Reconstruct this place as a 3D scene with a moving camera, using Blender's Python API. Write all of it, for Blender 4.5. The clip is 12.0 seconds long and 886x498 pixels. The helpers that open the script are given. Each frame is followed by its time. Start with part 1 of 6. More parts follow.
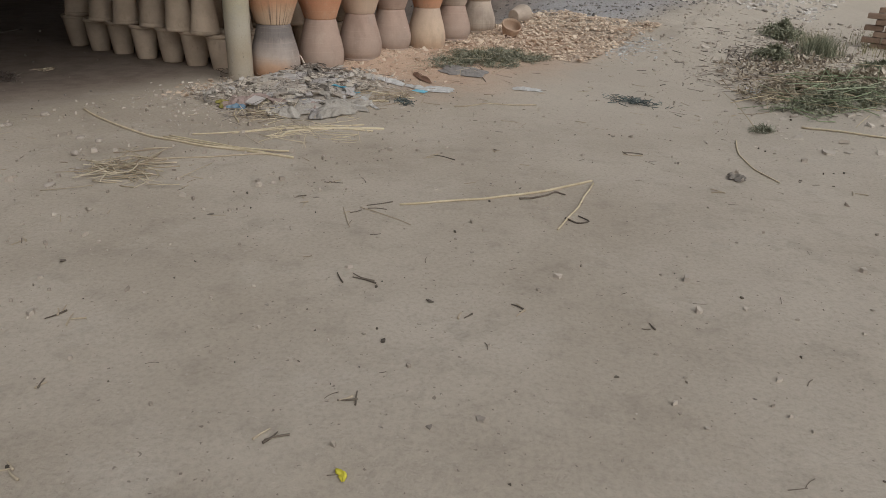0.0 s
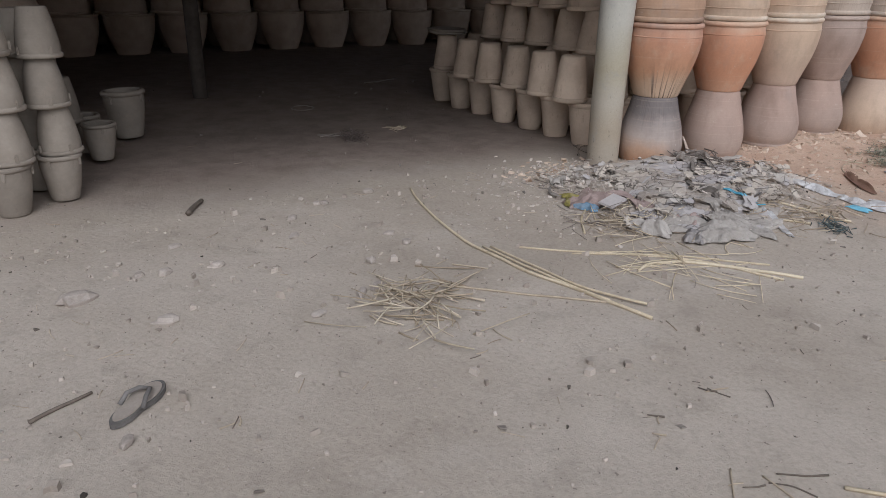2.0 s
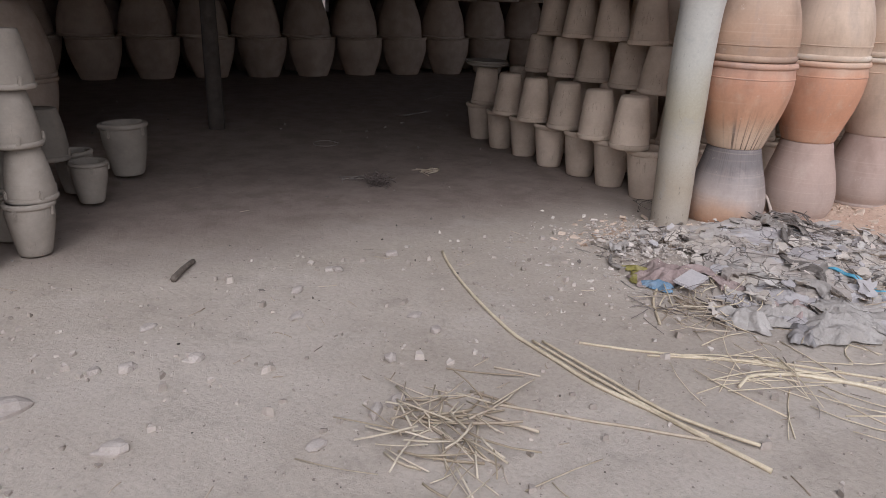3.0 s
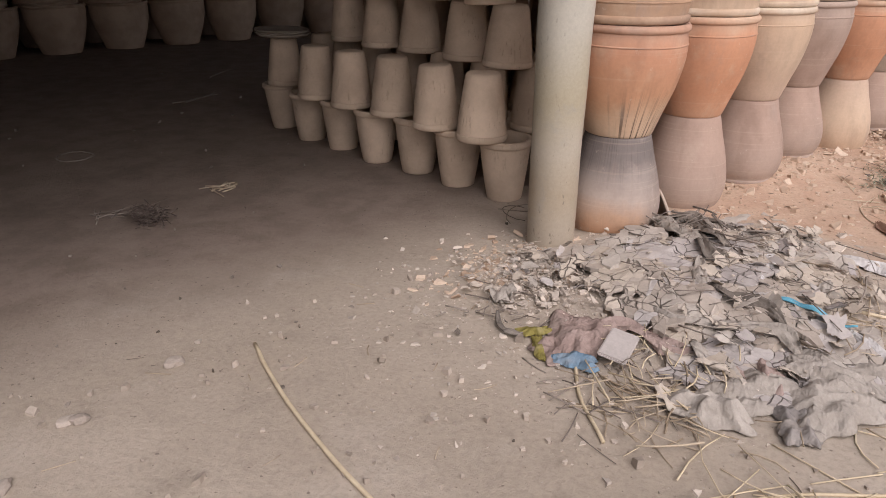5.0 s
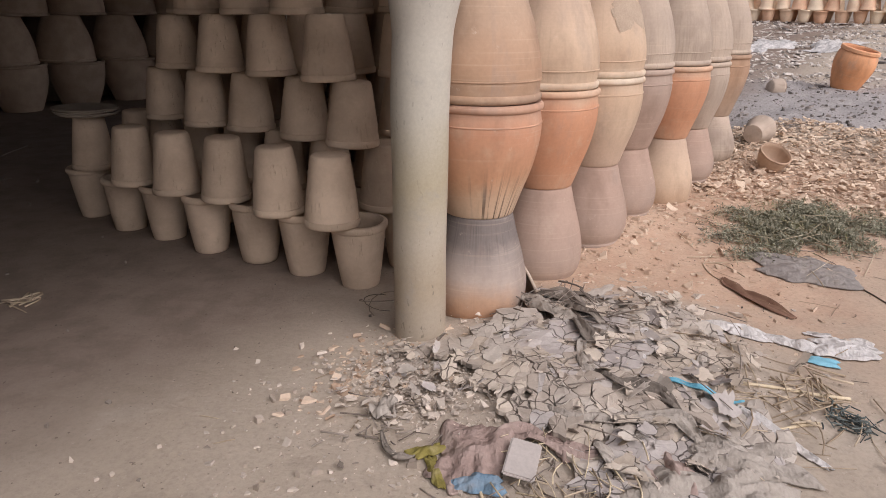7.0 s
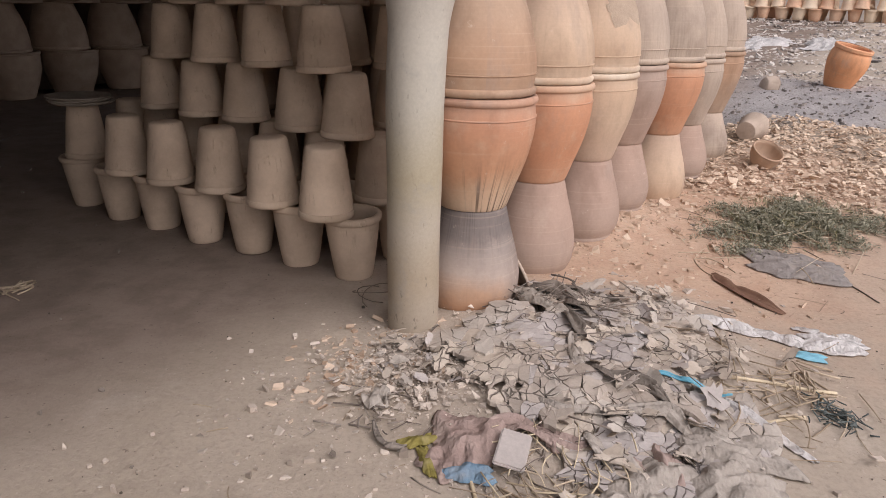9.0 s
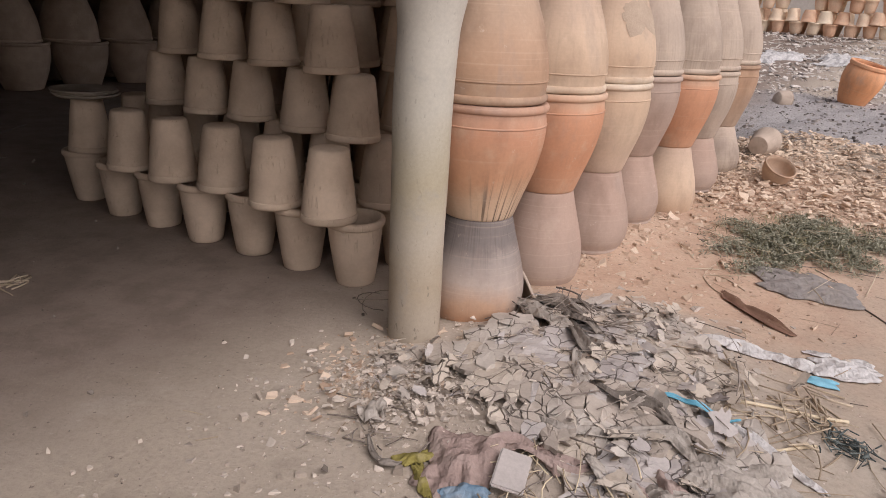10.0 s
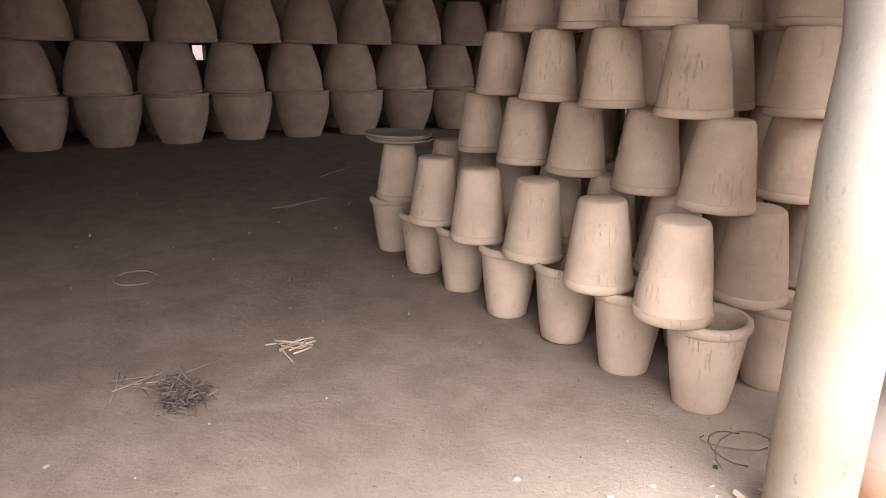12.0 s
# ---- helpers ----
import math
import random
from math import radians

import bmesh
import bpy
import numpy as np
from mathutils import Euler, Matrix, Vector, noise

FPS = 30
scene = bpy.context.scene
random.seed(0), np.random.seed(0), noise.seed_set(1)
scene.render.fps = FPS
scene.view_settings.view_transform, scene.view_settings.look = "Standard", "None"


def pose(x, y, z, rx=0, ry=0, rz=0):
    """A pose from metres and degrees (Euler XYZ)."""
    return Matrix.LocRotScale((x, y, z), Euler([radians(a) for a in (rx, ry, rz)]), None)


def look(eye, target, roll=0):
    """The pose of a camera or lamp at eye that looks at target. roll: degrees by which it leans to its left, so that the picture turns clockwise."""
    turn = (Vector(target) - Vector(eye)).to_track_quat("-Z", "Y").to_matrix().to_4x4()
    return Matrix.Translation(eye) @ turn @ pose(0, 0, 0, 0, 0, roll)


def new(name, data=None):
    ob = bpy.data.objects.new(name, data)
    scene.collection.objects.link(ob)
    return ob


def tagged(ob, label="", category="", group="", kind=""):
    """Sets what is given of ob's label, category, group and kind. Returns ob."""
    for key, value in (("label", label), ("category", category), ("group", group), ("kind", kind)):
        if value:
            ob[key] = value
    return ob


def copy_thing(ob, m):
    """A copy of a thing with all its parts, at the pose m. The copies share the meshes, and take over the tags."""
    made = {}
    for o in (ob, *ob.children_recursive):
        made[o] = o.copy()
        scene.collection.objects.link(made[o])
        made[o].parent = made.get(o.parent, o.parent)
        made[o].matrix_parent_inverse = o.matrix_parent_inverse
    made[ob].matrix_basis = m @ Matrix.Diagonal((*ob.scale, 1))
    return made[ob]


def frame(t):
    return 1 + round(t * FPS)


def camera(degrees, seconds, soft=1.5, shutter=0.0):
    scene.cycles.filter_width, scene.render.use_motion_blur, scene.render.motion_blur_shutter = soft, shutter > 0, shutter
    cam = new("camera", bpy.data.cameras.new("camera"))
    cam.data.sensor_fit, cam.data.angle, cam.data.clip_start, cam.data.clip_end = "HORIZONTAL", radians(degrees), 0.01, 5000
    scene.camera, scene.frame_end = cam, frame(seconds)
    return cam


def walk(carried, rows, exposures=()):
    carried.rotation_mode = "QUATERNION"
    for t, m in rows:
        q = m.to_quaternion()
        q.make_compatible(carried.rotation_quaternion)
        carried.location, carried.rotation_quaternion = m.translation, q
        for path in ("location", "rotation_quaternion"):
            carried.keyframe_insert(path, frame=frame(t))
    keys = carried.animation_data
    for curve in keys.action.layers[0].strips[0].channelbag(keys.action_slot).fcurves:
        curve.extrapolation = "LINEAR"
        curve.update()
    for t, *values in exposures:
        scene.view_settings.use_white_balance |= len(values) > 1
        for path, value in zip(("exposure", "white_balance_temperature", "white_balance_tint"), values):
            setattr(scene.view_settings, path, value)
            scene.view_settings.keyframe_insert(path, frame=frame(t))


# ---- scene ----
cam = camera(64.0, 12.0, 0.3)
PATH = [
    (0, (0.639, 1.898, 1.312), (0.516, 3.715, 0.484), 2.4),
    (0.5, (0.563, 2.250, 1.315), (0.291, 4.065, 0.519), 3.7),
    (1, (0.502, 2.631, 1.286), (-0.188, 4.354, 0.539), 0.4),
    (1.5, (0.339, 3.092, 1.254), (-0.581, 4.711, 0.524), 3.1),
    (2, (0.111, 3.412, 1.288), (-0.908, 4.962, 0.540), 0.9),
    (2.5, (-0.074, 3.728, 1.282), (-1.338, 5.103, 0.566), -0.6),
    (2.7, (-0.191, 3.840, 1.274), (-1.353, 5.318, 0.591), 2.0),
    (4.3, (-0.816, 4.745, 1.244), (-1.776, 6.330, 0.492), 1.0),
    (4.5, (-0.886, 4.841, 1.271), (-1.650, 6.544, 0.551), 1.1),
    (5, (-1.034, 5.055, 1.258), (-1.670, 6.777, 0.463), 0.3),
    (5.5, (-1.013, 5.216, 1.282), (-1.753, 6.936, 0.578), 1.0),
    (6, (-1.156, 5.373, 1.328), (-1.577, 7.236, 0.737), -0.4),
    (6.5, (-1.249, 5.325, 1.335), (-1.581, 7.193, 0.703), 0.7),
    (7, (-1.249, 5.329, 1.334), (-1.436, 7.208, 0.674), 0.5),
    (7.5, (-1.250, 5.358, 1.333), (-1.438, 7.226, 0.644), -0.2),
    (7.7, (-1.249, 5.310, 1.335), (-1.422, 7.184, 0.657), 0.4),
    (9.5, (-1.248, 5.315, 1.335), (-1.423, 7.188, 0.657), 2.1),
    (10, (-1.252, 5.390, 1.332), (-1.433, 7.267, 0.663), 3.1),
    (10.5, (-1.292, 5.386, 1.323), (-1.540, 7.268, 0.695), 1.1),
    (11, (-1.352, 5.511, 1.338), (-1.736, 7.361, 0.683), 1.7),
    (11.5, (-1.429, 5.832, 1.373), (-2.227, 7.588, 0.843), -2.0),
    (12, (-1.641, 6.169, 1.215), (-2.605, 7.826, 0.644), 1.0),
]
EXPOSURES = [(0, -0.42, 6200, 7), (1.0, -0.43, 5950, 8), (1.5, -0.22, 5800, 9), (2.0, -0.19, 5680, 11), (2.5, -0.08, 5550, 13), (4.5, 0.32, 6400, 19), (5.0, 0.2, 6450, 19), (5.5, 0.34, 6450, 19), (6.5, 0.28, 6450, 19), (7.5, 0.12, 6450, 18), (9.5, 0.18, 6450, 19), (10.5, 0.09, 6480, 19), (11, 0.2, 6500, 19), (11.5, 0.8, 6600, 20), (12, 1.9, 6300, 20)]
walk(cam, [(t, look(eye, target, roll)) for t, eye, target, roll in PATH], EXPOSURES)


# ---- plan: u runs along the shed's open side, v into the shed; the concrete post is the origin ----
ORIGIN, TURN = Vector((-1.6, 8.03, 0.0)), 60.0
U = Vector((math.cos(radians(TURN)), math.sin(radians(TURN)), 0))
V = Vector((-U.y, U.x, 0))


def P(u, v, z=0.0):
    return ORIGIN + U * u + V * v + Vector((0, 0, z))


def M(u, v, z=0.0, rx=0, ry=0, rz=0):
    p = P(u, v, z)
    return Matrix.Translation(p) @ pose(0, 0, 0, 0, 0, TURN) @ pose(0, 0, 0, rx, ry, rz)


def sm(a, b, x):
    t = min(1.0, max(0.0, (x - a) / (b - a)))
    return t * t * (3 - 2 * t)


def rise(u):
    keys = ((1.0, 0.0), (3.0, 0.05), (3.7, 0.10), (4.3, 0.18), (5.4, 0.26), (8.5, 0.36), (12.0, 0.62), (16.5, 0.93), (30.0, 1.0), (1e6, 1.0))
    if u <= 1.0:
        return 0.0
    for (a, za), (b, zb) in zip(keys, keys[1:]):
        if u <= b:
            return za + (zb - za) * (u - a) / (b - a)
    return 1.0


FLOOR_FALL = 0.017


def ground_height(u, v):
    inside = 1.0 - sm(-0.25, 0.35, v) * (1.0 - sm(4.9, 6.2, u))
    side = 1.0 - 0.75 * sm(1.6, 4.2, -v)
    z = rise(u) * inside * side
    heap = math.exp(-(((u - 0.2) / 0.72) ** 2 + ((v + 0.72) / 0.66) ** 2) ** 1.4)
    z += 0.085 * heap
    mound = math.exp(-((u - 1.85) / 0.5) ** 2 - (v / 0.35) ** 2)
    z += 0.085 * mound - FLOOR_FALL * min(max(v, 0.0), 3.0) * (1.0 - sm(4.9, 6.2, u))
    weeds = math.exp(-(((u - 2.9) / 1.6) ** 2 + ((v + 5.0) / 1.0) ** 2) ** 1.5)
    z += 0.16 * weeds
    n = noise.noise(Vector((u * 0.9, v * 0.9, 3.1))) * 0.016 + noise.noise(Vector((u * 4.1, v * 4.1, 7.7))) * 0.006
    rough = sm(3.2, 4.6, u) * (1 - sm(2.4, 4.0, -v)) * inside
    n += rough * (noise.noise(Vector((u * 2.3, v * 2.3, 1.3))) * 0.05 + noise.noise(Vector((u * 6.0, v * 6.0, 2.3))) * 0.02)
    return z + n


# ---- world, sun, large lights ----
SUN_EL, SUN_AZ = 47.0, 135.0
world = bpy.data.worlds.new("sky")
scene.world = world
world.use_nodes = True
wn = world.node_tree.nodes
wl = world.node_tree.links
sky = wn.new("ShaderNodeTexSky")
sky.sky_type, sky.sun_disc = "NISHITA", False
sky.sun_elevation, sky.sun_rotation = radians(SUN_EL), radians(SUN_AZ)
sky.air_density, sky.dust_density, sky.ozone_density = 1.0, 4.0, 1.0
haze = wn.new("ShaderNodeHueSaturation")
haze.inputs["Saturation"].default_value = 0.25
wl.new(sky.outputs[0], haze.inputs["Color"])
wl.new(haze.outputs[0], wn["Background"].inputs["Color"])
wn["Background"].inputs["Strength"].default_value = 0.12
sun_data = bpy.data.lights.new("sun", "SUN")
sun_data.energy, sun_data.angle, sun_data.color = 1.1, radians(60), (1.0, 0.93, 0.84)
sun = new("sun", sun_data)
sun_way = Vector((math.sin(radians(SUN_AZ)) * math.cos(radians(SUN_EL)), math.cos(radians(SUN_AZ)) * math.cos(radians(SUN_EL)), math.sin(radians(SUN_EL))))
sun.matrix_world = look(sun_way * 30, (0, 0, 0))


# ---- materials ----
def rgb(c):
    return (c[0], c[1], c[2], 1.0)


class Nodes:
    """A short way to write node trees."""

    def __init__(self, name):
        self.m = bpy.data.materials.new(name)
        self.m.use_nodes = True
        self.t = self.m.node_tree
        self.p = self.t.nodes["Principled BSDF"]

    def add(self, kind, **inputs):
        n = self.t.nodes.new(kind)
        for k, v in inputs.items():
            self.put(n.inputs[k.replace("_", " ")], v)
        return n

    def put(self, socket, v):
        if isinstance(v, bpy.types.NodeSocket):
            self.t.links.new(v, socket)
        else:
            socket.default_value = v

    def math(self, op, a, b=0.0, clamp=False):
        n = self.t.nodes.new("ShaderNodeMath")
        n.operation, n.use_clamp = op, clamp
        self.put(n.inputs[0], a)
        self.put(n.inputs[1], b)
        return n.outputs[0]

    def noise(self, vec, scale, detail=4.0, rough=0.6):
        n = self.add("ShaderNodeTexNoise", Vector=vec, Scale=scale, Detail=detail, Roughness=rough)
        return n.outputs["Fac"]

    def ramp(self, fac, stops):
        n = self.t.nodes.new("ShaderNodeValToRGB")
        self.put(n.inputs[0], fac)
        e = n.color_ramp.elements
        while len(e) < len(stops):
            e.new(0.5)
        for el, (at, c) in zip(e, stops):
            el.position = at
            el.color = rgb(c) if len(c) == 3 else c
        return n.outputs[0]

    def band(self, fac, a, b):
        n = self.add("ShaderNodeMapRange", Value=fac, From_Min=a, From_Max=b)
        n.interpolation_type = "SMOOTHSTEP"
        return n.outputs[0]

    def mix(self, fac, a, b, blend="MIX"):
        n = self.t.nodes.new("ShaderNodeMix")
        n.data_type, n.blend_type = "RGBA", blend
        self.put(n.inputs[0], fac)
        self.put(n.inputs[6], rgb(a) if isinstance(a, tuple) else a)
        self.put(n.inputs[7], rgb(b) if isinstance(b, tuple) else b)
        return n.outputs[2]

    def object_vec(self, spread=40.0):
        co = self.add("ShaderNodeTexCoord").outputs["Object"]
        info = self.add("ShaderNodeObjectInfo").outputs["Random"]
        off = self.add("ShaderNodeCombineXYZ", X=self.math("MULTIPLY", info, spread), Y=self.math("MULTIPLY", info, spread * 0.63), Z=self.math("MULTIPLY", info, spread * 1.7))
        n = self.t.nodes.new("ShaderNodeVectorMath")
        self.put(n.inputs[0], co)
        self.put(n.inputs[1], off.outputs[0])
        return n.outputs[0], co, info

    def stretch(self, vec, s):
        n = self.t.nodes.new("ShaderNodeVectorMath")
        n.operation = "MULTIPLY"
        self.put(n.inputs[0], vec)
        n.inputs[1].default_value = s
        return n.outputs[0]

    def done(self, colour, rough=0.9, height=None, depth=0.01, strength=0.6, spec=0.25):
        self.put(self.p.inputs["Base Color"], colour if isinstance(colour, bpy.types.NodeSocket) else rgb(colour))
        self.put(self.p.inputs["Roughness"], rough)
        self.p.inputs["Specular IOR Level"].default_value = spec
        if height is not None:
            b = self.add("ShaderNodeBump", Height=height, Distance=depth, Strength=strength)
            self.t.links.new(b.outputs[0], self.p.inputs["Normal"])
        return self.m


def clay_material(name, dark, light, scratch=0.0, vary=0.2, rough=0.92, dust=(0.45, 0.37, 0.29), dust_amount=0.25):
    n = Nodes(name)
    vec, co, rnd = n.object_vec()
    big = n.noise(vec, 5.0, 5, 0.6)
    fine = n.noise(vec, 60.0, 4, 0.65)
    col = n.mix(n.band(big, 0.3, 0.7), dark, light)
    col = n.mix(n.math("MULTIPLY", n.band(n.noise(vec, 11.0, 6, 0.7), 0.5, 0.72), dust_amount), col, dust)
    col = n.mix(0.16, col, n.ramp(fine, ((0.3, (0.7, 0.7, 0.7)), (0.7, (1.15, 1.15, 1.15)))), "MULTIPLY")
    v = n.math("ADD", n.math("MULTIPLY", rnd, vary), 1.0 - vary * 0.6)
    hsv = n.add("ShaderNodeHueSaturation", Color=col, Value=v)
    # throwing rings run round, scratches run up
    rings = n.noise(n.stretch(vec, (0.5, 0.5, 55.0)), 1.0, 2)
    h = n.math("ADD", n.math("MULTIPLY", rings, 0.6), n.math("MULTIPLY", fine, 0.16))
    out = hsv.outputs[0]
    if scratch:
        s = n.band(n.noise(n.stretch(vec, (95.0, 95.0, 8.0)), 1.0, 2, 0.5), 0.61, 0.67)
        patch = n.band(n.noise(vec, 7.0, 2), 0.53, 0.60)
        s = n.math("MULTIPLY", s, patch)
        h = n.math("SUBTRACT", h, n.math("MULTIPLY", s, 2.2 * scratch))
        out = n.mix(n.math("MULTIPLY", s, 0.11 * scratch), out, (0.16, 0.12, 0.09))
    return n.done(out, rough, h, 0.004, 0.6)


def jar_material(name, stops, height=0.48, streak=None, streak_from=0.0, streak_to=0.0, rough=0.82, blotch=(0.62, 0.47, 0.34), blotch_amount=0.3, streak_amount=1.0, side=None, other=None):
    """Fired clay whose colour changes from foot to rim, as the kiln left it."""
    n = Nodes(name)
    vec, co, rnd = n.object_vec(23.0)
    xyz = n.add("ShaderNodeSeparateXYZ", Vector=co)
    z = n.math("DIVIDE", xyz.outputs["Z"], height)
    warp = n.noise(vec, 4.5, 4, 0.55)
    zz = n.math("ADD", z, n.math("MULTIPLY", n.math("SUBTRACT", warp, 0.5), 0.35))
    col = n.ramp(zz, stops)
    round_ = n.math("ARCTAN2", xyz.outputs["Y"], xyz.outputs["X"])
    wrap = n.add("ShaderNodeCombineXYZ", X=round_, Y=n.math("MULTIPLY", rnd, 40.0), Z=xyz.outputs["Z"]).outputs[0]
    face = 1.0
    if side:
        # where the flame licked one side of the jar
        face = n.math("ADD", n.math("MULTIPLY", xyz.outputs["X"], side[0]), n.math("MULTIPLY", xyz.outputs["Y"], side[1]))
        face = n.band(n.math("ADD", face, n.math("MULTIPLY", n.math("SUBTRACT", warp, 0.5), 0.10)), side[2], side[3])
    if other:
        col = n.mix(face, n.ramp(zz, other), col)
    col = n.mix(n.math("MULTIPLY", n.band(n.noise(vec, 7.0, 5, 0.65), 0.52, 0.72), blotch_amount), col, blotch)
    if streak:
        s = n.band(n.noise(n.stretch(wrap, (26.0, 1.0, 2.2)), 1.0, 3, 0.6), 0.50, 0.64)
        s = n.math("MULTIPLY", s, n.band(n.math("ADD", z, n.math("MULTIPLY", n.noise(vec, 9.0, 2), 0.25)), streak_to, streak_from))
        col = n.mix(n.math("MULTIPLY", n.math("MULTIPLY", s, streak_amount), 1.0 if other else face), col, streak)
    smoke = n.noise(n.stretch(vec, (1.0, 1.0, 0.45)), 6.0, 4, 0.6)
    col = n.mix(0.8, col, n.ramp(smoke, ((0.30, (0.70, 0.68, 0.67)), (0.48, (0.95, 0.95, 0.95)), (0.7, (1.06, 1.06, 1.06)))), "MULTIPLY")
    drip = n.band(n.noise(n.stretch(wrap, (11.0, 1.0, 1.8)), 1.0, 3, 0.6), 0.56, 0.72)
    col = n.mix(n.math("MULTIPLY", drip, 0.12), col, (0.34, 0.24, 0.18))
    smudge = n.band(n.noise(n.stretch(wrap, (1.5, 1.0, 3.2)), 1.0, 4, 0.6), 0.52, 0.74)
    col = n.mix(n.math("MULTIPLY", smudge, 0.42), col, (0.36, 0.285, 0.245))
    ringline = n.band(n.noise(n.stretch(vec, (1.2, 1.2, 90.0)), 1.0, 2), 0.58, 0.7)
    col = n.mix(n.math("MULTIPLY", ringline, 0.14), col, (0.70, 0.56, 0.43))
    fine = n.noise(vec, 70.0, 4, 0.65)
    col = n.mix(0.18, col, n.ramp(fine, ((0.3, (0.65, 0.65, 0.65)), (0.7, (1.12, 1.12, 1.12)))), "MULTIPLY")
    scuff = n.band(n.noise(vec, 24.0, 5, 0.7), 0.64, 0.74)
    col = n.mix(n.math("MULTIPLY", scuff, 0.4), col, (0.66, 0.56, 0.46))
    rings = n.noise(n.stretch(vec, (0.4, 0.4, 50.0)), 1.0, 2)
    h = n.math("ADD", n.math("MULTIPLY", rings, 0.5), n.math("MULTIPLY", fine, 0.2))
    return n.done(col, rough, h, 0.003, 0.5, 0.3)


def ground_material():
    n = Nodes("trodden_earth")
    pos = n.add("ShaderNodeNewGeometry").outputs["Position"]
    rel = n.t.nodes.new("ShaderNodeVectorMath")
    rel.operation = "SUBTRACT"
    n.put(rel.inputs[0], pos)
    rel.inputs[1].default_value = ORIGIN
    du = n.t.nodes.new("ShaderNodeVectorMath")
    du.operation = "DOT_PRODUCT"
    n.put(du.inputs[0], rel.outputs[0])
    du.inputs[1].default_value = U
    dv = n.t.nodes.new("ShaderNodeVectorMath")
    dv.operation = "DOT_PRODUCT"
    n.put(dv.inputs[0], rel.outputs[0])
    dv.inputs[1].default_value = V
    u, v = du.outputs["Value"], dv.outputs["Value"]
    wob = n.math("SUBTRACT", n.noise(pos, 1.4, 5, 0.65), 0.5)
    u = n.math("ADD", u, n.math("MULTIPLY", wob, 1.6))
    v = n.math("ADD", v, n.math("MULTIPLY", wob, 0.9))
    big = n.noise(pos, 0.7, 6, 0.6)
    mid = n.noise(pos, 5.0, 6, 0.65)
    fine = n.noise(pos, 55.0, 5, 0.7)
    grit = n.noise(pos, 260.0, 3, 0.7)
    col = n.mix(n.band(big, 0.35, 0.65), (0.424, 0.359, 0.289), (0.508, 0.438, 0.362))
    col = n.mix(n.math("MULTIPLY", n.band(mid, 0.50, 0.72), 0.36), col, (0.265, 0.222, 0.178))
    col = n.mix(n.math("MULTIPLY", n.band(n.noise(pos, 2.1, 5, 0.7), 0.52, 0.72), 0.55), col, (0.52, 0.455, 0.385))
    # path side of the yard painted paler, for the fuller light beyond the shed
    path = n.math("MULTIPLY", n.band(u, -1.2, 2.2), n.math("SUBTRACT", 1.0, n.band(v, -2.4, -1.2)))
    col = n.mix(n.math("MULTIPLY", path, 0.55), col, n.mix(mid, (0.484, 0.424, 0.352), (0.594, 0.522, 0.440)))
    # brick dust under the jars
    pink = n.math("MULTIPLY", n.band(u, 0.2, 1.3), n.math("SUBTRACT", 1.0, n.band(u, 3.6, 4.6)))
    pink = n.math("MULTIPLY", pink, n.math("MULTIPLY", n.band(v, -2.3, -1.0), n.math("SUBTRACT", 1.0, n.band(v, 0.3, 0.9))))
    col = n.mix(n.math("MULTIPLY", pink, 0.85), col, n.mix(n.band(mid, 0.35, 0.65), (0.540, 0.362, 0.259), (0.609, 0.443, 0.328)))
    # grey ash spread
    ash = n.math("MULTIPLY", n.band(u, 4.9, 5.5), n.math("SUBTRACT", 1.0, n.band(u, 8.0, 9.0)))
    ash = n.math("MULTIPLY", ash, n.math("MULTIPLY", n.band(v, -1.9, -0.9), n.math("SUBTRACT", 1.0, n.band(v, 2.2, 3.2))))
    col = n.mix(n.math("MULTIPLY", ash, 0.9), col, n.mix(n.band(fine, 0.3, 0.7), (0.260, 0.247, 0.247), (0.468, 0.448, 0.442)))
    # grey clay dirt under the scrap heap
    hu, hv = n.math("SUBTRACT", u, 0.15), n.math("ADD", v, 0.72)
    far = n.math("ADD", n.math("MULTIPLY", n.math("MULTIPLY", hu, hu), 1.5), n.math("MULTIPLY", n.math("MULTIPLY", hv, hv), 2.0))
    col = n.mix(n.math("SUBTRACT", 0.85, n.math("MULTIPLY", n.band(far, 0.5, 1.3), 0.85)), col, n.mix(mid, (0.372, 0.318, 0.264), (0.552, 0.478, 0.400)))
    # shed floor, with the shade under the roof painted in as darker clay
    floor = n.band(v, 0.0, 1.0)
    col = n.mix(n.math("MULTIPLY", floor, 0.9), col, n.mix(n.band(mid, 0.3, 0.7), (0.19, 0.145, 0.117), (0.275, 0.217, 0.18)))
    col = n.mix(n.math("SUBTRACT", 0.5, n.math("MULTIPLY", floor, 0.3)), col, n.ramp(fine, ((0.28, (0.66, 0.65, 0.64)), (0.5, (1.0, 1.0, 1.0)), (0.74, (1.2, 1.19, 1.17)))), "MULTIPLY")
    pale = n.band(n.noise(pos, 34.0, 3, 0.55), 0.67, 0.72)
    col = n.mix(n.math("MULTIPLY", pale, n.math("SUBTRACT", 0.4, n.math("MULTIPLY", floor, 0.34))), col, (0.56, 0.49, 0.41))
    specks = n.band(n.noise(pos, 48.0, 2, 0.5), 0.70, 0.73)
    col = n.mix(n.math("MULTIPLY", specks, 0.6), col, (0.13, 0.10, 0.08))
    h = n.math("ADD", n.math("MULTIPLY", fine, 0.6), n.math("ADD", n.math("MULTIPLY", mid, 1.2), n.math("MULTIPLY", grit, 0.25)))
    return n.done(col, 0.96, h, 0.014, 0.65, 0.12)


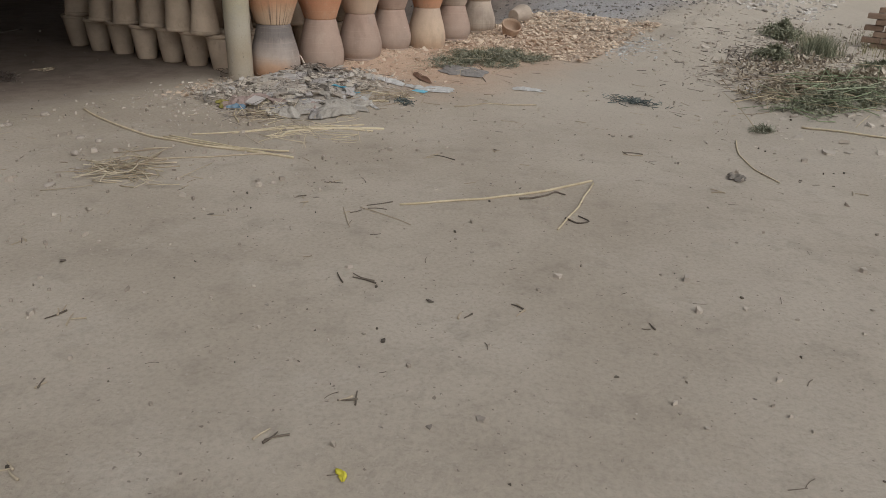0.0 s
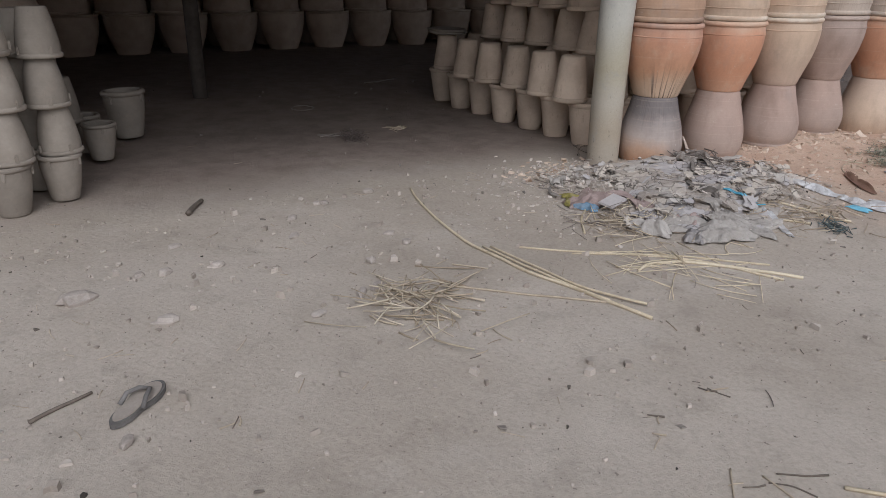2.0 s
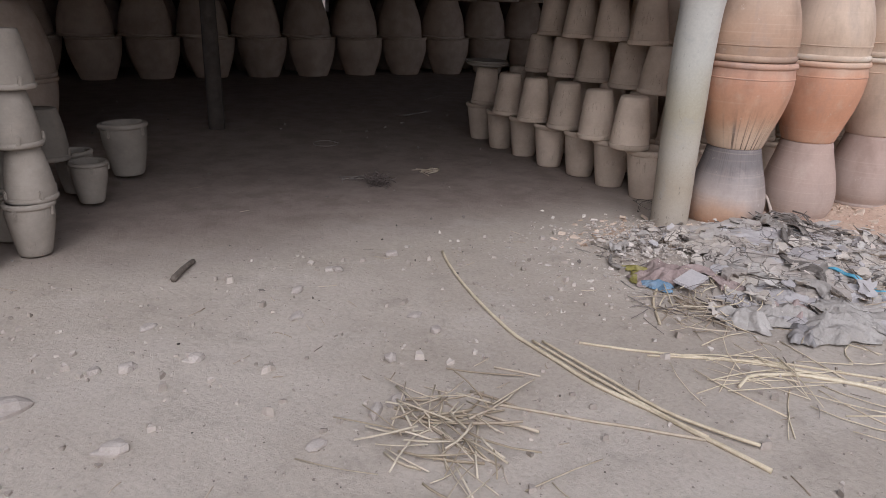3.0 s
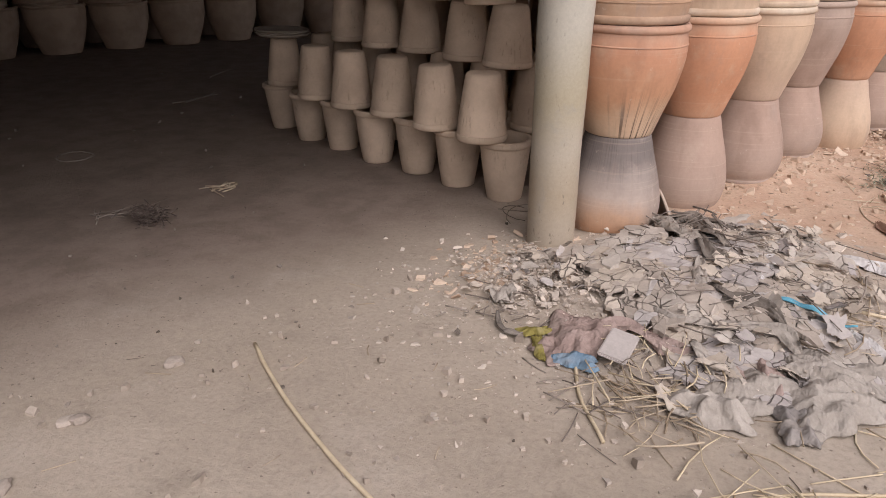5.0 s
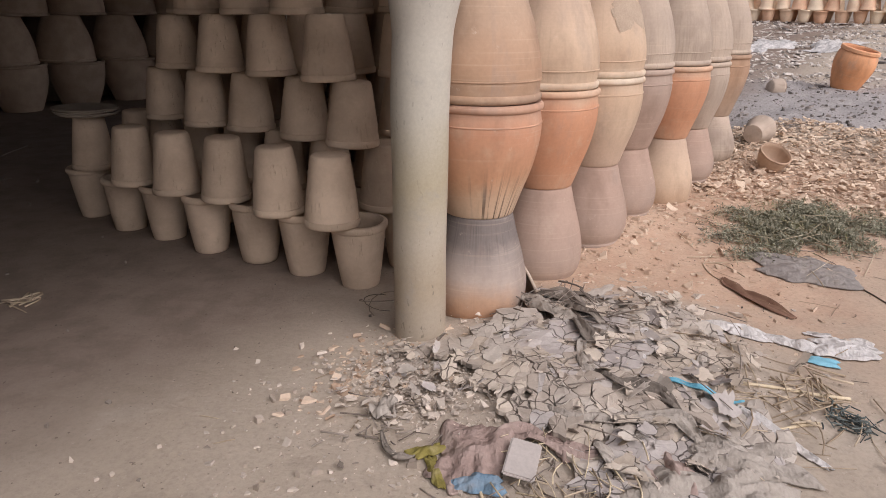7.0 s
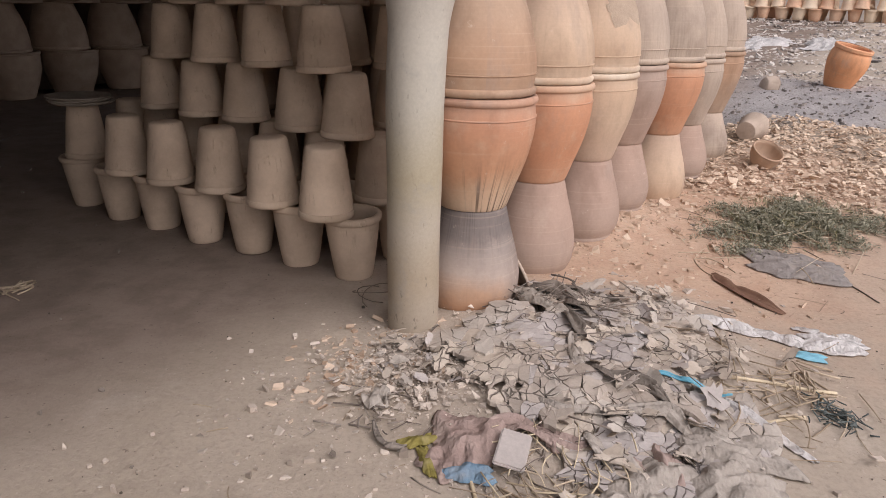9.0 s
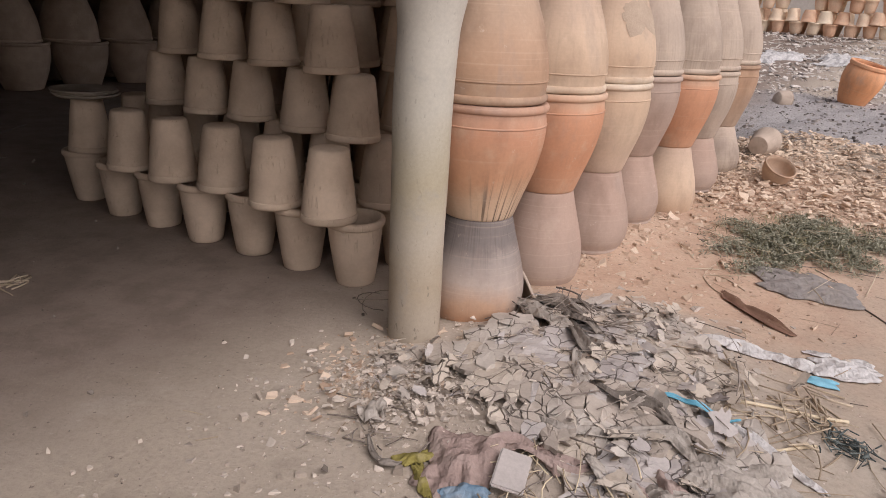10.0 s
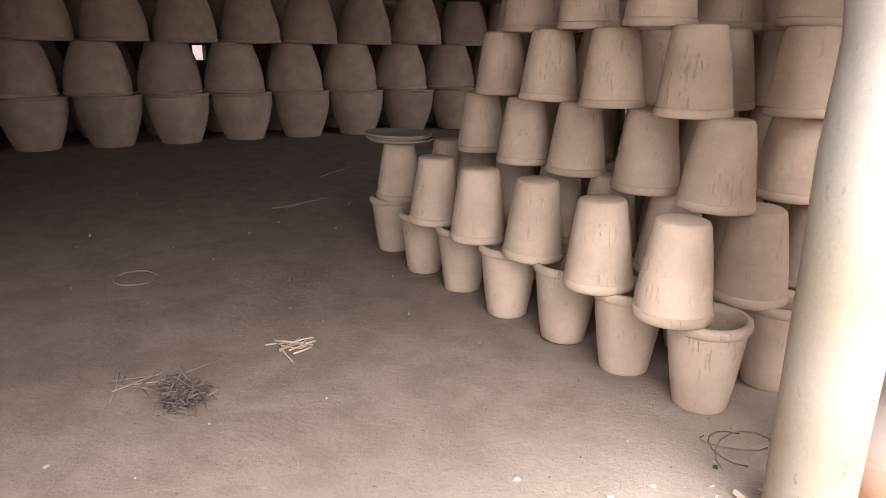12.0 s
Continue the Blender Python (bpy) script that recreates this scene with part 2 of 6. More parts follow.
def plain_material(name, a, b, scale=8.0, rough=0.85, depth=0.003, spec=0.25, island=False):
    n = Nodes(name)
    vec, co, rnd = n.object_vec()
    f = n.noise(vec, scale, 5, 0.65)
    if island:
        f = n.math("ADD", n.math("MULTIPLY", f, 0.5), n.math("MULTIPLY", n.add("ShaderNodeNewGeometry").outputs["Random Per Island"], 0.5))
    else:
        f = n.math("ADD", n.math("MULTIPLY", f, 0.75), n.math("MULTIPLY", rnd, 0.25))
    col = n.mix(n.band(f, 0.25, 0.75), a, b)
    fine = n.noise(vec, scale * 9, 4, 0.7)
    col = n.mix(0.35, col, n.ramp(fine, ((0.3, (0.7, 0.7, 0.7)), (0.7, (1.12, 1.12, 1.12)))), "MULTIPLY")
    return n.done(col, rough, fine, depth, 0.6, spec)


def concrete_material():
    n = Nodes("limewashed_concrete")
    vec, co, rnd = n.object_vec(5.0)
    xyz = n.add("ShaderNodeSeparateXYZ", Vector=co)
    z = n.math("ADD", xyz.outputs["Z"], n.math("MULTIPLY", n.math("SUBTRACT", n.noise(vec, 5.0, 4), 0.5), 0.25))
    col = n.ramp(n.math("DIVIDE", z, 1.65), ((0.0, (0.446, 0.384, 0.308)), (0.16, (0.417, 0.347, 0.256)), (0.28, (0.474, 0.422, 0.341)), (0.42, (0.427, 0.375, 0.270)), (0.58, (0.512, 0.484, 0.412)), (1.0, (0.597, 0.559, 0.502))))
    spots = n.band(n.noise(n.stretch(vec, (1, 1, 0.45)), 46.0, 3, 0.6), 0.63, 0.70)
    low = n.math("SUBTRACT", 1.0, n.band(z, 0.25, 0.6))
    col = n.mix(n.math("MULTIPLY", spots, n.math("ADD", 0.3, n.math("MULTIPLY", low, 0.4))), col, (0.22, 0.19, 0.15))
    grey = n.band(n.noise(vec, 6.0, 5, 0.7), 0.52, 0.7)
    col = n.mix(n.math("MULTIPLY", grey, 0.35), col, (0.36, 0.35, 0.33))
    fine = n.noise(vec, 80.0, 4, 0.7)
    col = n.mix(0.3, col, n.ramp(fine, ((0.3, (0.7, 0.7, 0.7)), (0.7, (1.1, 1.1, 1.1)))), "MULTIPLY")
    h = n.math("ADD", n.math("MULTIPLY", fine, 0.3), n.math("MULTIPLY", n.noise(vec, 9.0, 4), 1.2))
    return n.done(col, 0.88, h, 0.003, 0.5)


RAW = clay_material("raw_clay", (0.501, 0.391, 0.292), (0.630, 0.501, 0.379), 1.0, dust=(0.653, 0.543, 0.426))
BIG = clay_material("raw_clay_large", (0.39, 0.30, 0.228), (0.49, 0.385, 0.30), 0.2)
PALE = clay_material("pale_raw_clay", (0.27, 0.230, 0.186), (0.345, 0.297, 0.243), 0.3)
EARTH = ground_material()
CONCRETE = concrete_material()
ORANGE = (0.62, 0.31, 0.18)
TAN = (0.64, 0.485, 0.355)
MAUVE = (0.43, 0.315, 0.255)
GREY = (0.46, 0.375, 0.305)
SOOT = (0.075, 0.068, 0.065)
SOOTED = ((0.0, (0.20, 0.172, 0.16)), (0.24, (0.215, 0.185, 0.172)), (0.38, (0.34, 0.29, 0.26)), (0.58, (0.47, 0.385, 0.335)))
JAR_SOOT = jar_material("sooty_jar_clay", SOOTED + ((0.78, (0.56, 0.37, 0.255)), (1.0, (0.62, 0.35, 0.21))), streak=(0.10, 0.09, 0.088), streak_from=0.15, streak_to=0.62, streak_amount=0.55, side=(-1.0, 0.10, 0.04, 0.14), other=SOOTED + ((0.8, (0.47, 0.375, 0.315)), (1.0, (0.48, 0.365, 0.295))), blotch=(0.45, 0.375, 0.325), blotch_amount=0.35)
JAR_FLAME = jar_material("flame_streaked_jar_clay", ((0.0, (0.66, 0.49, 0.35)), (0.20, (0.66, 0.45, 0.30)), (0.40, (0.63, 0.345, 0.205)), (0.75, (0.58, 0.30, 0.185)), (1.0, (0.52, 0.33, 0.24))), streak=(0.13, 0.085, 0.06), streak_from=0.1, streak_to=0.72, side=(-0.60, -0.80, 0.09, 0.15))
JAR_ORANGE = jar_material("orange_jar_clay", ((0.0, (0.62, 0.35, 0.22)), (0.3, ORANGE), (0.8, (0.61, 0.315, 0.19)), (1.0, (0.60, 0.42, 0.30))), blotch=(0.63, 0.46, 0.33), blotch_amount=0.4)
JAR_TAN = jar_material("tan_jar_clay", ((0.0, (0.570, 0.427, 0.328)), (0.5, TAN), (0.8, (0.598, 0.437, 0.309)), (0.93, (0.608, 0.465, 0.342)), (1.0, (0.703, 0.598, 0.475))))
JAR_BLUSH = jar_material("blushed_jar_clay", ((0.0, (0.524, 0.392, 0.295)), (0.35, (0.491, 0.348, 0.249)), (0.7, (0.491, 0.315, 0.208)), (0.9, (0.450, 0.295, 0.196)), (1.0, (0.409, 0.283, 0.205))))
JAR_MAUVE = jar_material("mauve_jar_clay", ((0.0, (0.46, 0.33, 0.265)), (0.5, MAUVE), (1.0, (0.46, 0.36, 0.30))), blotch=(0.52, 0.41, 0.335), blotch_amount=0.4)
JAR_GREY = jar_material("grey_jar_clay", ((0.0, (0.54, 0.44, 0.36)), (0.5, GREY), (1.0, (0.54, 0.445, 0.36))), blotch=(0.58, 0.47, 0.37), blotch_amount=0.4, streak=(0.32, 0.26, 0.215), streak_from=0.9, streak_to=0.1, streak_amount=0.3)
FLOWERPOT = jar_material("new_orange_pot_clay", ((0.0, (0.728, 0.338, 0.164)), (0.5, (0.828, 0.389, 0.188)), (1.0, (0.853, 0.451, 0.251))), 0.6, blotch_amount=0.1)
THATCH = plain_material("smoky_thatch", (0.10, 0.08, 0.062), (0.19, 0.155, 0.12), 12.0, 0.95, 0.02)
TIMBER = plain_material("grey_timber", (0.065, 0.052, 0.042), (0.111, 0.091, 0.075), 10.0, 0.9, 0.006)
CLOSING_WALL = plain_material("dark_closing_wall", (0.20, 0.155, 0.12), (0.28, 0.225, 0.175), 4.0, 0.95, 0.012)
BRICK = plain_material("pale_brick", (0.50, 0.40, 0.30), (0.62, 0.53, 0.42), 14.0, 0.9, 0.004)
RED_BRICK = plain_material("red_brick", (0.26, 0.175, 0.125), (0.38, 0.27, 0.20), 14.0, 0.9, 0.004)
LIME = plain_material("dusty_white_plaster", (0.62, 0.58, 0.52), (0.74, 0.70, 0.65), 2.0, 0.9, 0.004)


# ---- mesh helpers ----
def mesh_object(name, verts, faces, material, smooth=True, parent=None, label=""):
    me = bpy.data.meshes.new(name)
    me.from_pydata(verts, [], faces)
    me.polygons.foreach_set("use_smooth", [smooth] * len(me.polygons))
    me.materials.append(material)
    me.update()
    ob = new(name, me)
    if parent is not None:
        ob.parent = parent
    if label:
        tagged(ob, label)
    return ob


def part(name, bm, material, parent, label=""):
    me = bpy.data.meshes.new(name)
    bm.to_mesh(me)
    bm.free()
    me.materials.append(material)
    ob = new(name, me)
    ob.parent = parent
    if label:
        tagged(ob, label)
    return ob


def lathe(profile, seg=40, wobble=0.0, seed=0.0, z0=0.0):
    """Vertices and faces of a turned shape; the profile runs from the axis round to the axis, or is left open."""
    verts, faces, rows = [], [], []
    for r, z in profile:
        if r < 1e-5:
            rows.append([len(verts)])
            verts.append((0, 0, z + z0))
            continue
        row = []
        for k in range(seg):
            a = 2 * math.pi * k / seg
            s = 1 + wobble * noise.noise(Vector((math.cos(a) * 1.2 + seed, math.sin(a) * 1.2, z * 3 + seed)))
            row.append(len(verts))
            verts.append((r * s * math.cos(a), r * s * math.sin(a), z + z0))
        rows.append(row)
    for a, b in zip(rows, rows[1:]):
        if len(a) == 1 and len(b) == 1:
            continue
        for k in range(seg):
            k2 = (k + 1) % seg
            if len(a) == 1:
                faces.append((a[0], b[k2], b[k]))
            elif len(b) == 1:
                faces.append((a[k], a[k2], b[0]))
            else:
                faces.append((a[k], a[k2], b[k2], b[k]))
    return verts, faces


def smoothed(profile, steps=3):
    """A Catmull-Rom line through the profile."""
    pts = [Vector((r, z)) for r, z in profile]
    out = []
    for i in range(len(pts) - 1):
        p0, p1, p2, p3 = pts[max(i - 1, 0)], pts[i], pts[i + 1], pts[min(i + 2, len(pts) - 1)]
        for s in range(steps):
            t = s / steps
            q = 0.5 * (2 * p1 + (p2 - p0) * t + (2 * p0 - 5 * p1 + 4 * p2 - p3) * t * t + (3 * p1 - p0 - 3 * p2 + p3) * t ** 3)
            out.append((max(q.x, 0.0), q.y))
    out.append(tuple(pts[-1]))
    return out


def vessel(name, outer, rim, thick, material, seg=40, wobble=0.012, seed=0.0, hole=False):
    """A hollow pot: a body with an inner wall, and its rim as a part."""
    top = outer[-1]
    inner = [(max(r - thick, 0.01), max(z, thick)) for r, z in outer[::-1] if r > thick * 1.5]
    prof = [(0.0, 0.0)] + outer + [(top[0] - thick, top[1])] + inner[1:] + [(0.0, thick)]
    v, f = lathe(prof, seg, wobble, seed)
    body = mesh_object(name, v, f, material)
    ring_in = top[0] - thick * 0.7
    v, f = lathe([(ring_in, rim[0][1])] + rim + [(ring_in, rim[-1][1])], seg, wobble, seed)
    mesh_object("rim", v, f, material, parent=body)
    return body


def box(bm, lo, hi, m=None):
    vs = [bm.verts.new((x, y, z)) for x in (lo[0], hi[0]) for y in (lo[1], hi[1]) for z in (lo[2], hi[2])]
    for q in ((0, 1, 3, 2), (4, 6, 7, 5), (0, 4, 5, 1), (2, 3, 7, 6), (0, 2, 6, 4), (1, 5, 7, 3)):
        bm.faces.new([vs[i] for i in q])
    if m is not None:
        bmesh.ops.transform(bm, matrix=m, verts=vs)
    return vs


# ---- ground ----
def axis(fine_lo, fine_hi, step, far):
    vals = list(np.arange(fine_lo, fine_hi + 1e-6, step))
    s, x = step, fine_hi
    while x < far:
        s *= 1.25
        x += s
        vals.append(x)
    s, x = step, fine_lo
    while x > -far:
        s *= 1.25
        x -= s
        vals.insert(0, x)
    return vals


def build_ground():
    us, vs = axis(-5.0, 7.5, 0.05, 900.0), axis(-6.0, 5.0, 0.05, 900.0)
    verts = [tuple(P(u, v, ground_height(u, v))) for v in vs for u in us]
    n = len(us)
    faces = [(j * n + i, j * n + i + 1, (j + 1) * n + i + 1, (j + 1) * n + i) for j in range(len(vs) - 1) for i in range(n - 1)]
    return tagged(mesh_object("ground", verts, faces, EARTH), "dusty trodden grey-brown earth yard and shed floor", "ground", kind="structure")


build_ground()


# ---- the shed: posts, beam, roof and closing walls ----
def build_post(name, profile, material, u, v, label, lean=(0, 0)):
    fine = smoothed(profile, 4)
    verts, faces = lathe([(0.0, profile[0][1])] + fine + [(0.0, profile[-1][1])], 36, 0.03, 2.2)
    verts = [(x + lean[0] * sm(0.9, 1.6, z), y + lean[1] * sm(0.9, 1.6, z), z) for x, y, z in verts]
    ob = mesh_object(name, verts, faces, material)
    ob.matrix_world = M(u, v, 0)
    return tagged(ob, label, "post")


build_post("post", [(0.104, -0.1), (0.105, 0.0), (0.107, 0.3), (0.110, 0.7), (0.112, 1.0), (0.113, 1.18), (0.117, 1.25), (0.135, 1.36), (0.151, 1.45), (0.158, 1.55), (0.157, 1.62)], CONCRETE, -0.019, 0.0,
           "pale limewashed concrete post flaring out at its top", (0.01, -0.025))
build_post("timber_post", [(0.075, -0.1), (0.075, 0.5), (0.07, 1.2), (0.07, 2.3)], TIMBER, -2.09, 3.98, "dark rough timber post standing inside the shed")

EAVE, RIDGE = 2.34, 2.72


def slab(name, corners, thick, material, label, category, kind="structure"):
    bm = bmesh.new()
    lo = [bm.verts.new(P(*c)) for c in corners]
    hi = [bm.verts.new(P(c[0], c[1], c[2] + thick)) for c in corners]
    bm.faces.new(lo[::-1])
    bm.faces.new(hi)
    n = len(corners)
    for i in range(n):
        bm.faces.new((lo[i], lo[(i + 1) % n], hi[(i + 1) % n], hi[i]))
    me = bpy.data.meshes.new(name)
    bm.to_mesh(me)
    bm.free()
    me.materials.append(material)
    return tagged(new(name, me), label, category, kind=kind)


slab("roof", [(-9.0, -0.45, EAVE), (4.9, -0.45, EAVE), (4.9, 10.0, RIDGE), (-9.0, 10.0, RIDGE)], 0.16, THATCH, "dark smoky thatched shed roof on timber beams", "roof")


def beam(name, a, b, r, label):
    va, vb = P(*a), P(*b)
    d = vb - va
    verts, faces = lathe([(0, 0), (r, 0), (r * 1.06, d.length * 0.3), (r * 0.95, d.length * 0.7), (r, d.length), (0, d.length)], 14, 0.08, a[0])
    ob = mesh_object(name, verts, faces, TIMBER)
    ob.matrix_world = Matrix.Translation(va) @ d.to_track_quat("Z", "Y").to_matrix().to_4x4()
    return tagged(ob, label, "beam", kind="structure")


beam("beam", (-9.0, 0.02, 1.72), (4.8, 0.02, 1.72), 0.10, "rough grey timber beam lying along the posts")
for k in range(7):
    u = -8.0 + 2.05 * k
    beam("rafter", (u, 0.0, EAVE - 0.09), (u, 9.6, RIDGE - 0.09), 0.06, "smoke-darkened roof rafter")


def wall(name, u0, v0, u1, v1, z0, z1, thick, material, holes=(), label=""):
    """A wall with small holes right through it; holes are (along from, along to, z from, z to)."""
    a, b = P(u0, v0), P(u1, v1)
    d = b - a
    along = d.length
    xs = sorted({0.0, along, *[h[0] for h in holes], *[h[1] for h in holes]})
    zs = sorted({z0, z1, *[h[2] for h in holes], *[h[3] for h in holes]})
    bm = bmesh.new()
    for x0, x1 in zip(xs, xs[1:]):
        for za, zb in zip(zs, zs[1:]):
            if any(h[0] <= x0 and x1 <= h[1] and h[2] <= za and zb <= h[3] for h in holes):
                continue
            box(bm, (x0, 0, za), (x1, thick, zb))
    bmesh.ops.remove_doubles(bm, verts=bm.verts, dist=1e-5)
    seen = {}
    for f in bm.faces:
        seen.setdefault(tuple(round(c, 4) for c in f.calc_center_median()), []).append(f)
    bmesh.ops.delete(bm, geom=[f for fs in seen.values() if len(fs) > 1 for f in fs], context="FACES_ONLY")
    me = bpy.data.meshes.new(name)
    bm.to_mesh(me)
    bm.free()
    me.materials.append(material)
    ob = new(name, me)
    ob.matrix_world = Matrix.Translation(a) @ pose(0, 0, 0, 0, 0, math.degrees(math.atan2(d.y, d.x)))
    return tagged(ob, label, "wall", kind="structure")


# walls added to close the shed and keep it dark; holes pass daylight
wall("wall_west", -9.0, 9.6, 4.9, 9.6, -0.1, RIDGE, 0.25, CLOSING_WALL, [(9.36, 9.54, 0.86, 1.06), (7.84, 7.92, 1.10, 1.17), (11.12, 11.2, 1.10, 1.17)], label="dark rear wall added to keep the shed interior dark")
wall("wall_south", -9.0, 0.3, -9.0, 9.6, -0.1, RIDGE, -0.25, CLOSING_WALL, label="dark end wall added to keep the shed interior dark")
wall("wall_north", 4.7, 5.9, 4.7, 9.6, -0.1, RIDGE, -0.25, CLOSING_WALL, label="dark end wall added to keep the shed interior dark")


# ---- raw flower pots stacked in the shed ----
H = 0.335
LEVELS = (0.0, 0.335, 0.672, 0.982, 1.288)
POT = [(0.086, 0.0), (0.092, 0.005), (0.096, 0.022), (0.106, 0.08), (0.117, 0.16), (0.127, 0.24), (0.134, 0.30), (0.135, H)]
RIM = [(0.134, 0.298), (0.140, 0.300), (0.145, 0.307), (0.1465, 0.318), (0.144, 0.330), (0.137, 0.336)]
TALL = [(0.080, 0.0), (0.087, 0.004), (0.093, 0.018), (0.103, 0.08), (0.114, 0.16), (0.124, 0.24), (0.130, 0.30), (0.131, H)]
LIP = [(0.1300, 0.300), (0.1335, 0.306), (0.1355, 0.318), (0.1355, 0.328), (0.132, 0.336)]


def pot_model(seed, upright):
    return vessel("flower_pot", POT if upright else TALL, RIM if upright else LIP, 0.013, RAW, 36, 0.022, seed)


rng = random.Random(4)
POTS = {}


def place_pot(u, v, level, upright, jitter=1.0, tilt=2.0):
    key = (upright, rng.randrange(5))
    tall = (LEVELS[level + 1] if level < 4 else 1.595) - LEVELS[level]
    m = M(u + rng.uniform(-.012, .012) * jitter, v + rng.uniform(-.012, .012) * jitter, LEVELS[level] - FLOOR_FALL * v + (0.0 if upright else tall))
    m = m @ pose(0, 0, 0, rng.uniform(-tilt, tilt) * (0.4 if upright else 1) + (0 if upright else 180), rng.uniform(-tilt, tilt), rng.uniform(0, 360))
    if key in POTS:
        ob = copy_thing(POTS[key], m)
    else:
        ob = POTS[key] = pot_model(3.1 * key[1] + 7 * upright, upright)
    ob.matrix_basis = m @ Matrix.Diagonal((1, 1, tall / H, 1))
    return tagged(ob, "upright unfired grey-brown clay flower pot on the shed floor" if upright else "upside-down unfired grey-brown clay flower pot in a stack", "flower pot", "stacked raw flower pots")


front = {
    0: [(0.283, 0.604), (0.250, 0.955), (0.238, 1.313), (0.195, 1.684), (0.199, 2.081), (0.174, 2.460), (0.214, 2.943)],
    1: [(0.165, 0.670), (0.163, 1.048), (0.190, 1.478), (0.130, 1.850), (0.121, 2.251), (0.224, 2.873)],
    2: [(0.410, 0.740), (0.438, 1.110), (0.458, 1.559), (0.421, 1.911), (0.463, 2.373)],
    3: [(0.380, 0.876), (0.411, 1.322), (0.421, 1.740), (0.482, 2.227)],
    4: [(0.399, 1.090), (0.486, 1.591), (0.541, 2.086)],
}
for level, row in front.items():
    for u, v in row:
        place_pot(u, v, level, level == 0, 0.4, 1.5)
for level in range(5):
    first = (0.64, 0.53, 0.79, 0.76, 0.86)[level]
    for k in range(6):
        u = first + 0.37 * k + (0.02 if level else 0)
        for i in range(7 if level < 2 else 6):
            place_pot(u, (0.61, 0.68, 0.76, 0.72, 0.80)[level] + 0.368 * i, level, level == 0)


def build_saucer(z, u, v, tilt):
    prof = [(0.0, 0.0), (0.13, 0.0), (0.175, 0.008), (0.194, 0.020), (0.196, 0.026), (0.189, 0.028), (0.170, 0.018), (0.13, 0.012), (0.0, 0.012)]
    verts, faces = lathe(prof, 40, 0.015, z * 9)
    ob = mesh_object("saucer", verts, faces, PALE)
    ob.matrix_world = M(u, v, z, tilt, tilt * 0.5, 40 * z)
    return tagged(ob, "flat pale raw clay saucer stacked on an upturned pot", "saucer", "stacked saucers")


for k in range(3):
    build_saucer(2 * H - 0.047 + 0.014 * k, 0.224 - 0.006 * k, 2.873 + 0.008 * k, (0.5, -0.6, 1.0)[k])


# ---- great pots along the rear wall ----
HB = 0.585
GREAT = smoothed([(0.220, 0.0), (0.231, 0.01), (0.264, 0.10), (0.307, 0.22), (0.343, 0.36), (0.356, 0.46), (0.358, 0.53), (0.356, HB)], 2)
GREAT_RIM = [(0.356, 0.548), (0.365, 0.552), (0.370, 0.565), (0.368, 0.580), (0.359, 0.587)]
great = [vessel("planter", GREAT, GREAT_RIM, 0.02, BIG, 40, 0.015, 7.7 * s) for s in range(3)]
used = [False] * 3


def place_great(u, v, level, upright):
    k = rng.randrange(3)
    z = HB * level - 3.0 * FLOOR_FALL + (0 if upright else HB)
    m = M(u, v, z) @ pose(0, 0, 0, (0 if upright else 180) + rng.uniform(-1, 1), rng.uniform(-1, 1), rng.uniform(0, 360))
    if used[k]:
        ob = copy_thing(great[k], m)
    else:
        great[k].matrix_world, used[k], ob = m, True, great[k]
    tagged(ob, "large upright raw clay planter at the foot of the stacked wall" if upright else "large upside-down raw clay planter in the stacked wall", "planter", "great planters along the rear wall")


for i in range(-8, 7):
    place_great(-0.115 + 0.765 * i, 8.18, 0, True)
    place_great(-0.20 + 0.765 * i, 8.20, 1, False)
    place_great(0.03 + 0.765 * i, 8.22, 2, False)
for i in range(-8, 7):
    place_great(-0.15 + 0.765 * i, 9.02, 0, True)
    place_great(-0.03 + 0.765 * i, 9.02, 1, False)
    place_great(-0.1 + 0.765 * i, 9.04, 2, False)


# ---- tall jars in columns along the open side ----
HJ = 0.48
JAR = smoothed([(0.146, 0.0), (0.154, 0.012), (0.184, 0.10), (0.219, 0.20), (0.243, 0.30), (0.251, 0.37), (0.249, 0.41), (0.246, 0.435), (0.244, HJ)], 3)
JAR_RIM = [(0.244, 0.446), (0.251, 0.449), (0.256, 0.455), (0.257, 0.463), (0.254, 0.473), (0.247, 0.480)]
FOOT = smoothed([(0.142, 0.0), (0.149, 0.012), (0.170, 0.10), (0.203, 0.22), (0.222, 0.33), (0.214, 0.42), (0.193, 0.47), (0.185, HJ + 0.02)], 3)
FOOT_RIM = [(0.186, 0.468), (0.191, 0.474), (0.194, 0.484), (0.192, 0.496), (0.187, 0.501)]


def build_jar(kind, u, v, z, upright, material, label, seed, tilt=0.0):
    prof, rim = (JAR, JAR_RIM) if kind == "jar" else (FOOT, FOOT_RIM)
    ob = vessel("jar", prof, rim, 0.018, material, 48, 0.016, seed)
    if kind == "jar":
        # a turned cord line under the shoulder
        verts, faces = lathe([(0.244, 0.388), (0.2525, 0.392), (0.2538, 0.395), (0.2525, 0.398), (0.244, 0.402)], 48, 0.016, seed)
        mesh_object("cord", verts, faces, material, parent=ob)
    top = prof[-1][1]
    ob.matrix_world = M(u, v, z + (0 if upright else top)) @ pose(0, 0, 0, (0 if upright else 180) + tilt, tilt * 0.7, seed * 47)
    return tagged(ob, label, "jar", "columns of stacked jars")


